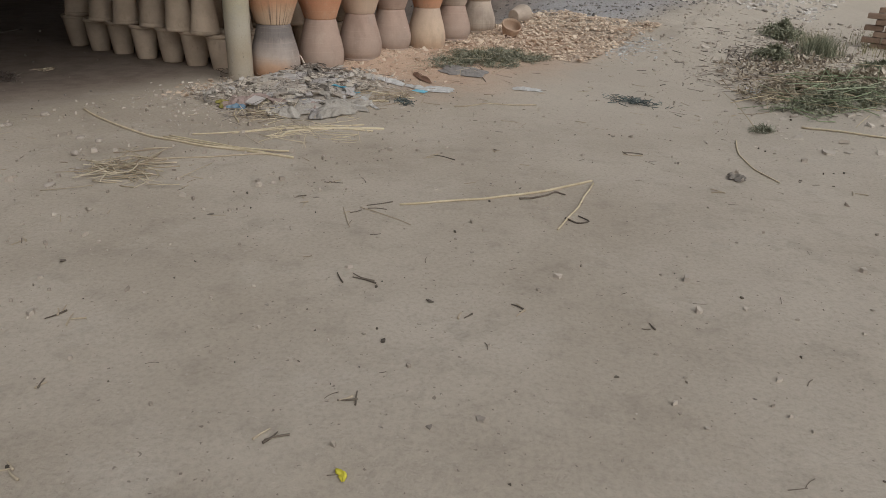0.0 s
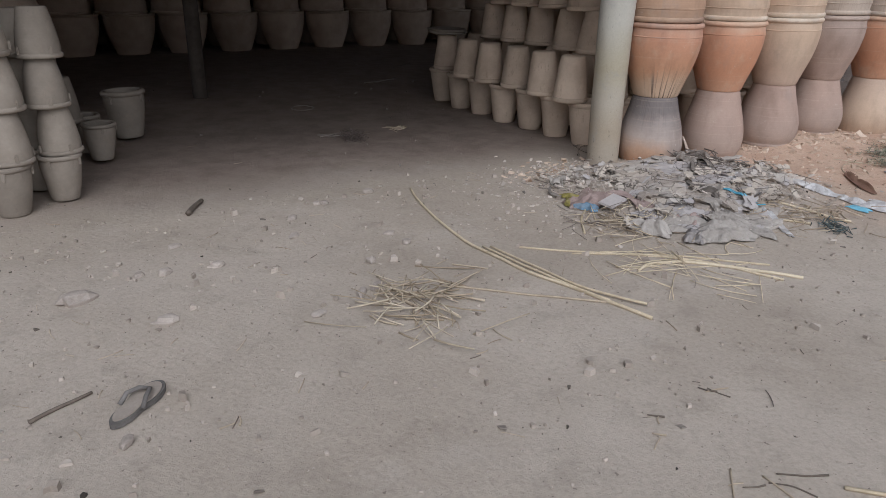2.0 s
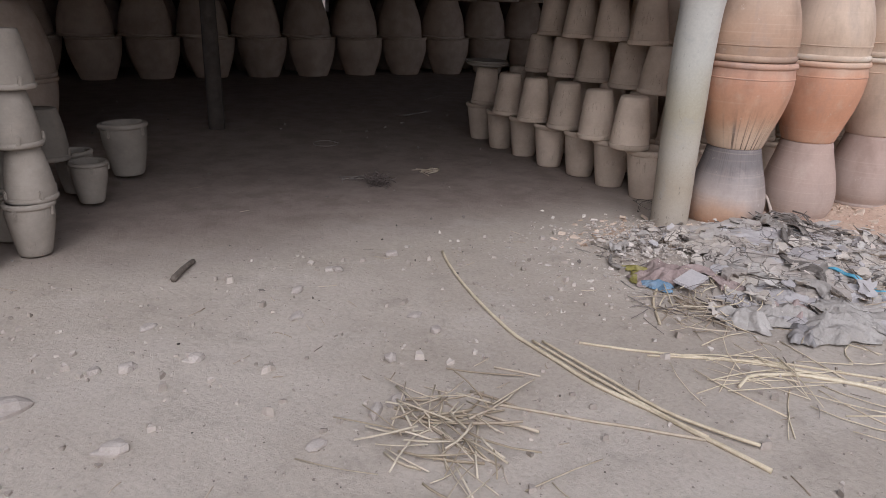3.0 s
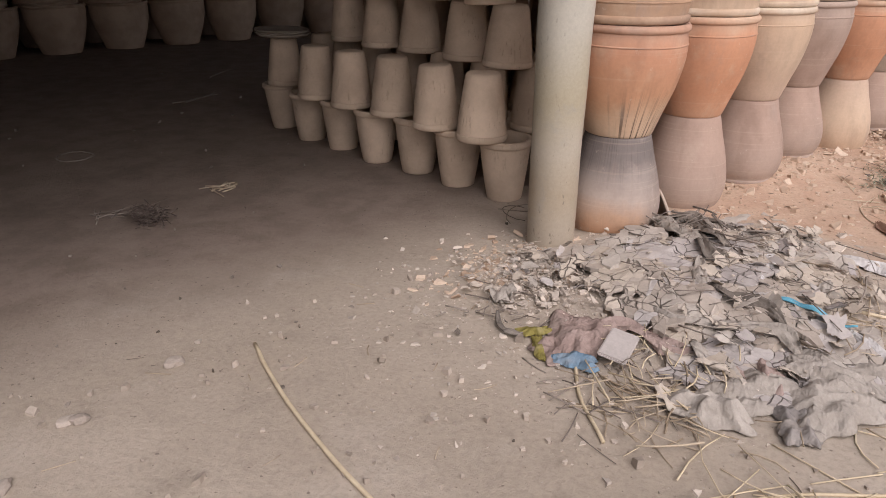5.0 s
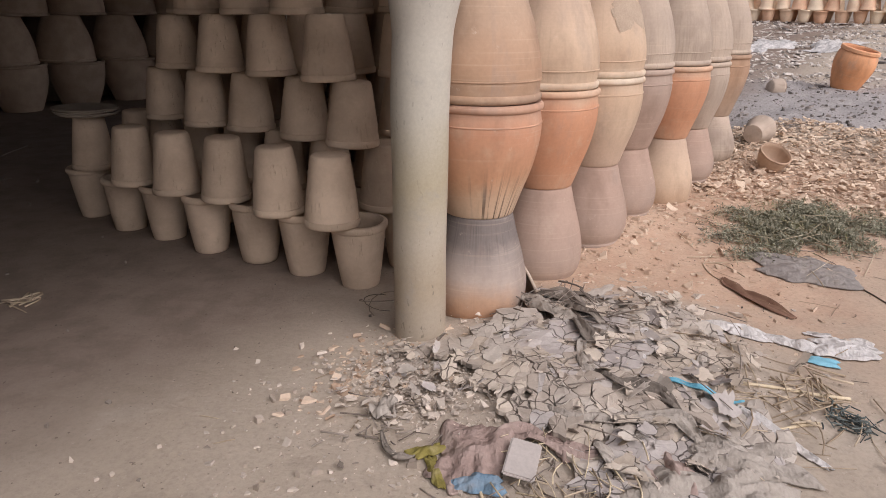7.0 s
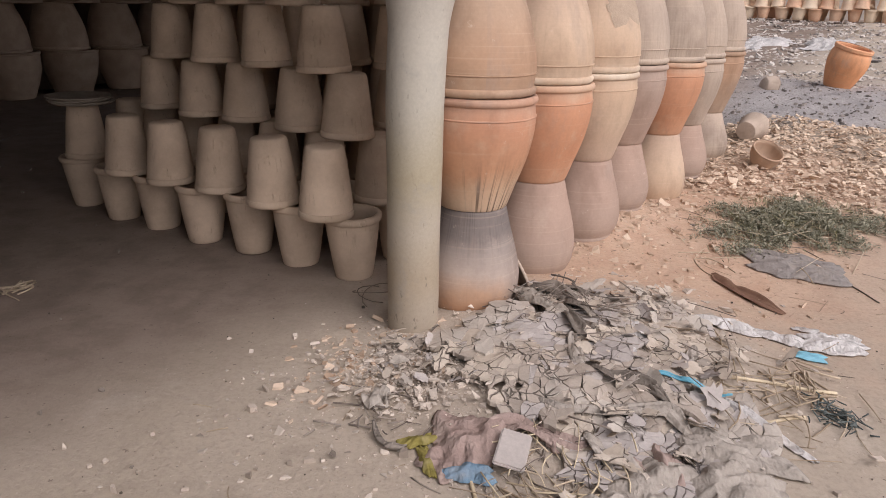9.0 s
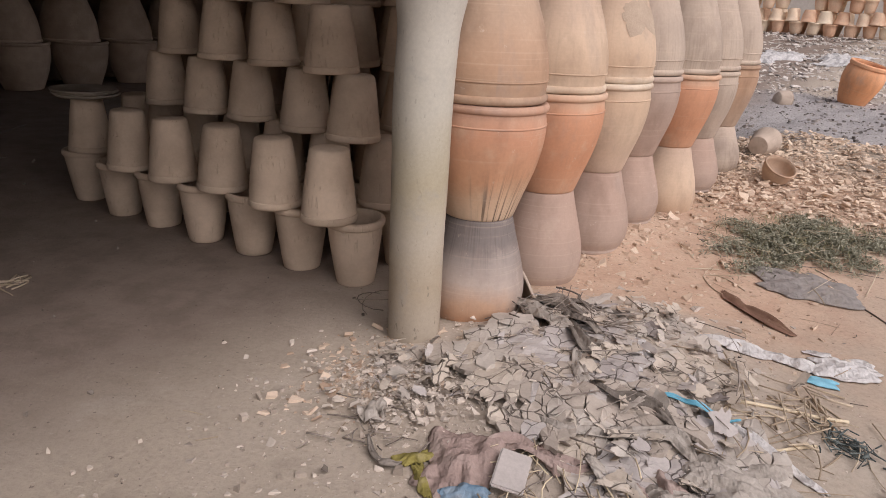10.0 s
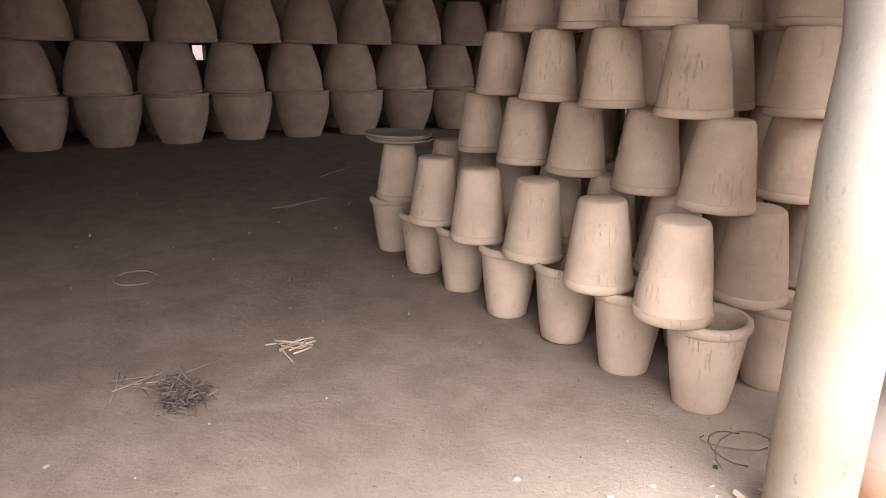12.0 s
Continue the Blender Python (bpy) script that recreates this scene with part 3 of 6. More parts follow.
COLUMNS = [  # u, v, height of the joint, ground under it, foot, middle, upper
    (0.355, -0.037, 0.472, -0.01, JAR_SOOT, JAR_FLAME, JAR_BLUSH),
    (0.970, -0.017, 0.471, -0.02, JAR_MAUVE, JAR_ORANGE, JAR_TAN),
    (1.530, -0.028, 0.484, 0.03, JAR_MAUVE, JAR_TAN, JAR_TAN),
    (2.071, 0.002, 0.490, 0.07, JAR_MAUVE, JAR_MAUVE, JAR_GREY),
    (2.665, -0.046, 0.474, -0.01, JAR_TAN, JAR_ORANGE, JAR_GREY),
    (3.220, -0.027, 0.466, 0.07, JAR_MAUVE, JAR_GREY, JAR_GREY),
    (3.817, -0.016, 0.484, 0.11, JAR_GREY, JAR_BLUSH, JAR_GREY),
]
WORDS = {JAR_SOOT: "grey and orange jar blackened by soot", JAR_FLAME: "orange jar with dark flame streaks", JAR_BLUSH: "tan jar blushed with orange", JAR_MAUVE: "dull mauve-brown jar",
         JAR_ORANGE: "bright orange terracotta jar", JAR_TAN: "pale tan fired jar", JAR_GREY: "greyish-buff weathered jar"}
for i, (u, v, z, low, a, b, c) in enumerate(COLUMNS):
    foot = build_jar("foot", u, v, z - 0.5, False, a, WORDS[a] + " upside down on the ground", 1.3 * i + 0.2)
    foot.matrix_basis = foot.matrix_basis @ Matrix.Diagonal((1, 1, (z - low) / 0.5, 1))
    build_jar("jar", u, v, z, True, b, WORDS[b] + " standing on another jar", 1.7 * i + 0.5, rng.uniform(-0.6, 0.6))
    build_jar("jar", u + 0.005, v + 0.01, z + 0.483, False, c, WORDS[c] + " upturned mouth to mouth on a jar", 2.3 * i + 0.9, rng.uniform(-0.6, 0.6))


MUDSMEAR = plain_material("dried_mud_smear", (0.43, 0.335, 0.255), (0.53, 0.425, 0.33), 14.0, 0.92, 0.003)


def jar_radius(h):
    for (ra, za), (rb, zb) in zip(JAR, JAR[1:]):
        if h <= zb:
            return ra + (rb - ra) * (h - za) / (zb - za)
    return JAR[-1][0]


def mud_patch(u, v, z, radius, facing, w, h, seed):
    """A thin smear of dried mud on a jar's side."""
    verts, faces, n = [], [], 48
    rings = 6
    for k in range(rings + 1):
        for i in range(n):
            a = 6.2832 * i / n
            q = k / rings * (1 + 0.7 * noise.noise(Vector((math.cos(a) * 1.5, math.sin(a) * 1.5, seed))) + 0.28 * noise.noise(Vector((math.cos(a) * 5, math.sin(a) * 5, seed))))
            ang, dz = facing + q * math.cos(a) * w / radius, q * math.sin(a) * h
            r = jar_radius(1.45 - z - dz) + (0.0014 if k < rings else 0.0004)
            verts.append(tuple(P(u + r * math.cos(ang), v + r * math.sin(ang), z + dz)))
    for k in range(rings):
        for i in range(n):
            faces.append((k * n + i, k * n + (i + 1) % n, (k + 1) * n + (i + 1) % n, (k + 1) * n + i))
    return tagged(mesh_object("mud_patch", verts, faces, MUDSMEAR), "flat smear of dried tan mud on a jar", "mud")


mud_patch(1.535, -0.018, 1.29, 0.222, radians(249), 0.135, 0.10, 4.0)


# ---- lugged pots stacked at the shed's other end ----
HL = 0.262
LUG_POT = smoothed([(0.068, 0.0), (0.074, 0.007), (0.084, 0.05), (0.096, 0.11), (0.105, 0.17), (0.109, 0.21), (0.108, 0.24), (0.109, HL)], 2)
LUG_RIM = [(0.108, 0.236), (0.114, 0.239), (0.118, 0.246), (0.117, 0.256), (0.111, 0.263)]


def lug_pot_model(seed):
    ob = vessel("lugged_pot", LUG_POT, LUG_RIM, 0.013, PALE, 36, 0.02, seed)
    for k in range(4):
        bm = bmesh.new()
        box(bm, (-0.009, 0, 0.200), (0.009, 0.012, 0.246))
        bmesh.ops.bevel(bm, geom=bm.edges[:], offset=0.004, segments=2, affect="EDGES")
        bmesh.ops.transform(bm, matrix=pose(0, 0, 0, 0, 0, 90 * k + 20) @ pose(0, 0.108, 0), verts=bm.verts)
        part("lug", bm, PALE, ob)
    return ob


lugged = [lug_pot_model(2.2 * s) for s in range(3)]
lug_used = [False] * 3


def place_lugged(u, v, z, upright, size, label, tilt=1.5):
    k = rng.randrange(3)
    m = M(u, v, z + (0 if upright else HL * size)) @ pose(0, 0, 0, (0 if upright else 180) + rng.uniform(-tilt, tilt), rng.uniform(-tilt, tilt), rng.uniform(0, 360))
    if lug_used[k]:
        ob = copy_thing(lugged[k], m)
    else:
        lugged[k].matrix_world, lug_used[k], ob = m, True, lugged[k]
    ob.matrix_basis = m @ Matrix.Diagonal((size, size, size, 1))
    return tagged(ob, label, "flower pot", "lugged pots stacked in columns")


for u, v, size, high in ((-3.57, 0.45, 1.05, 4), (-3.34, 0.65, 1.0, 4), (-3.80, 0.60, 0.98, 4), (-4.04, 0.46, 1.08, 4), (-3.46, 0.92, 0.98, 4), (-3.70, 0.88, 1.0, 4), (-3.96, 0.80, 1.0, 4), (-4.29, 0.52, 1.05, 4), (-4.24, 0.84, 1.0, 4), (-4.56, 0.58, 1.05, 4), (-4.52, 0.90, 1.0, 4), (-4.85, 0.62, 1.05, 4), (-3.58, 1.2, 1.0, 3), (-3.85, 1.14, 1.0, 4), (-4.15, 1.14, 1.0, 4)):
    for k in range(high):
        place_lugged(u + rng.uniform(-.015, .015), v + (0.045 if k else 0) + rng.uniform(-.015, .015), HL * size * k, k == 0, size,
                     "upright pale raw clay pot with small lugs" if k == 0 else "upside-down pale raw clay pot with small lugs in a column")
place_lugged(-3.11, 1.53, 0.0, True, 0.95, "small upright pale raw clay pot on the shed floor")
place_lugged(-3.20, 1.80, 0.0, True, 1.0, "small upright pale raw clay pot on the shed floor")
place_lugged(-2.89, 2.18, 0.0, True, 1.36, "single upright pale raw clay pot standing apart on the floor")
place_lugged(-3.32, 1.64, 0.25, False, 1.15, "pale raw clay pot leaning upside down on small pots")
for u in (-4.4, -3.7):
    for k in range(3):
        place_great(u, 3.4, k, k == 0)
        place_great(u - 0.1, 4.1, k, k == 0)


# ---- pots above the jars ----
build_jar("foot", 0.36, -0.03, 1.438, True, JAR_ORANGE, "orange terracotta jar standing on the topmost upturned jar", 6.1)
for i in range(1, 7):
    u = COLUMNS[i][0] + 0.02
    build_jar("jar", u, -0.01, COLUMNS[i][2] + 0.966, True, (JAR_TAN, JAR_GREY, JAR_BLUSH)[i % 3], WORDS[(JAR_TAN, JAR_GREY, JAR_BLUSH)[i % 3]] + " crowning a column", 5.1 + i)


# ---- materials of the litter ----
def creases(n, vec):
    """Sharp crumples at two scales."""
    a = n.math("ABSOLUTE", n.math("SUBTRACT", n.noise(n.stretch(vec, (1.0, 1.8, 1.0)), 9.0, 2, 0.5), 0.5))
    b = n.math("ABSOLUTE", n.math("SUBTRACT", n.noise(n.stretch(vec, (1.9, 1.0, 1.0)), 23.0, 2, 0.5), 0.5))
    return n.math("SUBTRACT", 1.0, n.math("ADD", n.math("MULTIPLY", a, 4.0), n.math("MULTIPLY", b, 1.6)))


def rag_material(name, a, b, rough=0.95, depth=0.009, spec=0.2):
    n = Nodes(name)
    vec, co, rnd = n.object_vec()
    c = creases(n, vec)
    f = n.math("ADD", n.math("MULTIPLY", n.noise(vec, 13.0, 5, 0.65), 0.8), n.math("MULTIPLY", rnd, 0.2))
    col = n.mix(n.band(f, 0.25, 0.75), a, b)
    fine = n.noise(vec, 150.0, 3, 0.7)
    col = n.mix(0.3, col, n.ramp(fine, ((0.3, (0.7, 0.7, 0.7)), (0.7, (1.12, 1.12, 1.12)))), "MULTIPLY")
    dust = n.band(n.noise(vec, 8.0, 4, 0.6), 0.5, 0.75)
    col = n.mix(n.math("MULTIPLY", dust, 0.4), col, (0.46, 0.40, 0.335))
    return n.done(col, rough, n.math("ADD", c, n.math("MULTIPLY", fine, 0.1)), depth, 1.0, spec)


def slab_material(name, a, b):
    """Dried clay: dusty patches and hairline cracks that run through the sheet."""
    n = Nodes(name)
    pos = n.add("ShaderNodeNewGeometry").outputs["Position"]
    rnd = n.add("ShaderNodeObjectInfo").outputs["Random"]
    f = n.math("ADD", n.math("MULTIPLY", n.noise(pos, 9.0, 5, 0.65), 0.7), n.math("MULTIPLY", rnd, 0.3))
    col = n.mix(n.band(f, 0.25, 0.75), a, b)
    bend = n.t.nodes.new("ShaderNodeVectorMath")
    bend.operation = "MULTIPLY_ADD"
    n.put(bend.inputs[0], n.add("ShaderNodeTexNoise", Vector=pos, Scale=14.0, Detail=3.0).outputs["Color"])
    bend.inputs[1].default_value = (0.05, 0.05, 0.05)
    n.put(bend.inputs[2], pos)
    cell = n.add("ShaderNodeTexVoronoi", Vector=n.stretch(bend.outputs[0], (1.0, 1.0, 0.2)), Scale=16.0)
    cell.feature = "DISTANCE_TO_EDGE"
    crack = n.math("SUBTRACT", 1.0, n.band(cell.outputs["Distance"], 0.010, 0.045))
    crack = n.math("MULTIPLY", crack, n.band(n.noise(pos, 6.0, 2), 0.42, 0.56))
    fine = n.noise(pos, 85.0, 4, 0.7)
    col = n.mix(0.35, col, n.ramp(fine, ((0.3, (0.7, 0.7, 0.7)), (0.7, (1.12, 1.12, 1.12)))), "MULTIPLY")
    col = n.mix(n.math("MULTIPLY", n.band(n.noise(pos, 4.0, 4, 0.6), 0.5, 0.68), 0.45), col, (0.50, 0.43, 0.355))
    col = n.mix(n.math("MULTIPLY", crack, 0.75), col, (0.11, 0.095, 0.08))
    h = n.math("SUBTRACT", n.math("MULTIPLY", fine, 0.3), n.math("MULTIPLY", crack, 1.6))
    return n.done(col, 0.95, h, 0.006, 0.8, 0.15)


SLAB = slab_material("cracked_grey_clay", (0.446, 0.396, 0.347), (0.570, 0.520, 0.460))
BUFF = slab_material("cracked_buff_clay", (0.481, 0.413, 0.340), (0.602, 0.531, 0.448))
LILAC = slab_material("cracked_lilac_clay", (0.413, 0.373, 0.352), (0.537, 0.498, 0.471))
UMBER = slab_material("cracked_umber_clay", (0.389, 0.337, 0.287), (0.518, 0.454, 0.391))
CHIP = plain_material("clay_chips", (0.448, 0.325, 0.235), (0.694, 0.560, 0.437), 9.0, 0.95, 0.003, island=True)
SHARD = plain_material("potsherds", (0.512, 0.384, 0.287), (0.830, 0.683, 0.537), 9.0, 0.92, 0.003, island=True)
PALERUBBLE = plain_material("pale_rubble", (0.47, 0.425, 0.385), (0.74, 0.685, 0.63), 9.0, 0.95, 0.003, island=True)
RUBBLE = plain_material("burnt_rubble", (0.15, 0.135, 0.125), (0.36, 0.32, 0.29), 9.0, 0.95, 0.003, island=True)
FLAKE = plain_material("clay_flakes", (0.380, 0.328, 0.276), (0.644, 0.564, 0.483), 9.0, 0.95, 0.003, island=True)
STONE = plain_material("earth_clods", (0.328, 0.276, 0.227), (0.546, 0.470, 0.398), 9.0, 0.95, 0.003, island=True)
UMBERBIT = plain_material("umber_scraps", (0.15, 0.125, 0.105), (0.34, 0.29, 0.245), 9.0, 0.95, 0.003, island=True)
PALEFLAKE = plain_material("pale_clay_flakes", (0.448, 0.392, 0.336), (0.694, 0.610, 0.526), 9.0, 0.95, 0.003, island=True)
LUMP = plain_material("broken_clay_lump", (0.329, 0.280, 0.237), (0.498, 0.431, 0.371), 16.0, 0.95, 0.004)
DARKBIT = plain_material("dark_bits", (0.06, 0.05, 0.042), (0.17, 0.14, 0.11), 9.0, 0.95, 0.002, island=True)
STRAW = plain_material("dry_straw", (0.528, 0.426, 0.282), (0.756, 0.648, 0.468), 18.0, 0.8, 0.001)
STRAW_GREY = plain_material("weathered_straw", (0.330, 0.259, 0.182), (0.572, 0.473, 0.352), 18.0, 0.9, 0.001, island=True)
DRYSTALK = plain_material("dry_stalks", (0.381, 0.307, 0.212), (0.655, 0.561, 0.423), 18.0, 0.9, 0.001, island=True)
DUSTY = plain_material("dusty_fibre", (0.16, 0.132, 0.112), (0.33, 0.285, 0.245), 18.0, 0.95, 0.001, island=True)
TWIG = plain_material("dark_twig", (0.10, 0.08, 0.062), (0.21, 0.17, 0.135), 18.0, 0.9, 0.001)
RAG_MAUVE = rag_material("dusty_mauve_cloth", (0.31, 0.228, 0.20), (0.42, 0.325, 0.288))
RAG_GREY = rag_material("dusty_grey_cloth", (0.34, 0.305, 0.265), (0.49, 0.445, 0.395))
RAG_DARK = rag_material("grimy_dark_cloth", (0.16, 0.138, 0.118), (0.30, 0.265, 0.23))
RAG_OLIVE = rag_material("olive_cloth", (0.20, 0.17, 0.045), (0.36, 0.31, 0.10))
RAG_BLUE = rag_material("blue_cloth", (0.11, 0.19, 0.27), (0.23, 0.345, 0.45))
RAG_SACK = rag_material("grey_sacking", (0.21, 0.19, 0.18), (0.34, 0.315, 0.295))
PLASTIC = rag_material("dusty_white_plastic", (0.52, 0.50, 0.48), (0.74, 0.72, 0.71), 0.55, 0.012, 0.4)
CYAN = plain_material("blue_plastic", (0.108, 0.378, 0.522), (0.234, 0.522, 0.648), 14.0, 0.5, 0.001, 0.4)
LEAF_BROWN = plain_material("withered_brown_leaf", (0.14, 0.075, 0.05), (0.25, 0.15, 0.105), 14.0, 0.85, 0.002)
SAPSTALK = plain_material("green_stalks", (0.25, 0.30, 0.17), (0.42, 0.46, 0.31), 12.0, 0.85, 0.001, island=True)
YELLOW = plain_material("yellow_leaf", (0.52, 0.44, 0.03), (0.68, 0.60, 0.08), 14.0, 0.7, 0.001)
SOLEDUST = plain_material("dust_caked_footbed", (0.31, 0.265, 0.22), (0.42, 0.36, 0.30), 14.0, 0.95, 0.002)
RUBBER = plain_material("old_rubber", (0.12, 0.11, 0.10), (0.24, 0.22, 0.20), 14.0, 0.85, 0.002)
GREEN = plain_material("dusty_grass", (0.185, 0.187, 0.129), (0.426, 0.414, 0.319), 9.0, 0.9, 0.001, island=True)
DRYLEAF = plain_material("withered_leaves", (0.36, 0.29, 0.215), (0.62, 0.54, 0.43), 9.0, 0.9, 0.001, island=True)
WEED = plain_material("dusty_weeds", (0.19, 0.20, 0.13), (0.40, 0.39, 0.28), 9.0, 0.9, 0.001, island=True)
WITHER = plain_material("withered_weeds", (0.27, 0.225, 0.16), (0.52, 0.45, 0.34), 9.0, 0.9, 0.001, island=True)
DRYGREEN = plain_material("drying_weeds", (0.15, 0.15, 0.07), (0.44, 0.38, 0.25), 9.0, 0.9, 0.001, island=True)


def gz(u, v):
    return ground_height(u, v)


# ---- loose pieces ----
def chips(name, material, count, spot, size, flat, label, category, seed, bend=0.0, jumble=0.34, pile=0.0):
    """Many small broken pieces strewn over the ground, one mesh."""
    r = random.Random(seed)
    verts, faces = [], []
    for _ in range(count):
        u, v = spot(r)
        s = size[0] * (size[1] / size[0]) ** (r.random() ** 2.4)
        n = r.choice((3, 4, 4, 5, 6))
        a0, tilt, az = r.uniform(0, 6.28), r.gauss(0, jumble), r.uniform(0, 6.28)
        hgt = s * r.uniform(*flat)
        z = gz(u, v) + hgt * 0.25 + pile * r.random() + s * 0.4 * abs(math.sin(tilt)) * (1 if pile else 0)
        curl, ax = r.uniform(-1, 1) * bend / max(s, 0.01), r.uniform(0, 6.28)
        base = len(verts)
        ring = []
        for k in range(n):
            a = a0 + 6.2832 * k / n + r.uniform(-.4, .4)
            q = s * 0.5 * r.uniform(0.35, 1.3)
            ring.append((q * math.cos(a), q * math.sin(a)))
        for lift, shrink in ((-0.5, 1.0), (0.5, r.uniform(0.75, 0.97))):
            for x, y in ring:
                x, y = x * shrink, y * shrink
                zz = lift * hgt + (x * math.cos(az) + y * math.sin(az)) * tilt + r.uniform(-.1, .1) * hgt - curl * (x * math.cos(ax) + y * math.sin(ax)) ** 2
                verts.append(tuple(P(u + x, v + y, z + zz)))
        if bend:
            verts.append(tuple(P(u, v, z + 0.5 * hgt)))
            faces += [(base + n + k, base + n + (k + 1) % n, base + 2 * n) for k in range(n)]
        else:
            faces.append(tuple(base + n + k for k in range(n)))
        faces.append(tuple(base + k for k in range(n))[::-1])
        for k in range(n):
            faces.append((base + k, base + (k + 1) % n, base + n + (k + 1) % n, base + n + k))
    return tagged(mesh_object(name, verts, faces, material, smooth=False), label, category, kind="stuff")


def blob(cu, cv, su, sv):
    return lambda r: (r.gauss(cu, su), r.gauss(cv, sv))


def area(u0, u1, v0, v1):
    return lambda r: (r.uniform(u0, u1), r.uniform(v0, v1))


def cells(seeds, reach):
    """Plates of a cracked sheet: every seed's own part of the plane, with wavy shared edges."""
    for i, (x, y) in enumerate(seeds):
        poly = [(x + reach * math.cos(k * 0.5236), y + reach * math.sin(k * 0.5236)) for k in range(12)]
        for j, (a, b) in enumerate(seeds):
            if j == i or abs(a - x) + abs(b - y) > 4 * reach:
                continue
            mx, my, dx, dy = (x + a) / 2, (y + b) / 2, a - x, b - y
            cut = []
            for (px, py), (qx, qy) in zip(poly, poly[1:] + poly[:1]):
                sp, sq = (px - mx) * dx + (py - my) * dy, (qx - mx) * dx + (qy - my) * dy
                if sp <= 0:
                    cut.append((px, py))
                if (sp < 0) != (sq < 0):
                    t = sp / (sp - sq)
                    cut.append((px + (qx - px) * t, py + (qy - py) * t))
            poly = cut
            if len(poly) < 3:
                break
        if len(poly) < 3:
            continue
        fine = []
        for (px, py), (qx, qy) in zip(poly, poly[1:] + poly[:1]):
            k = max(1, int(math.hypot(qx - px, qy - py) / 0.022))
            for t in range(k):
                ex, ey = px + (qx - px) * t / k, py + (qy - py) * t / k
                w = Vector((ex * 30, ey * 30, 1.0))
                fine.append((ex + 0.020 * noise.noise(w), ey + 0.020 * noise.noise(w + Vector((0, 0, 9)))))
        yield x, y, fine


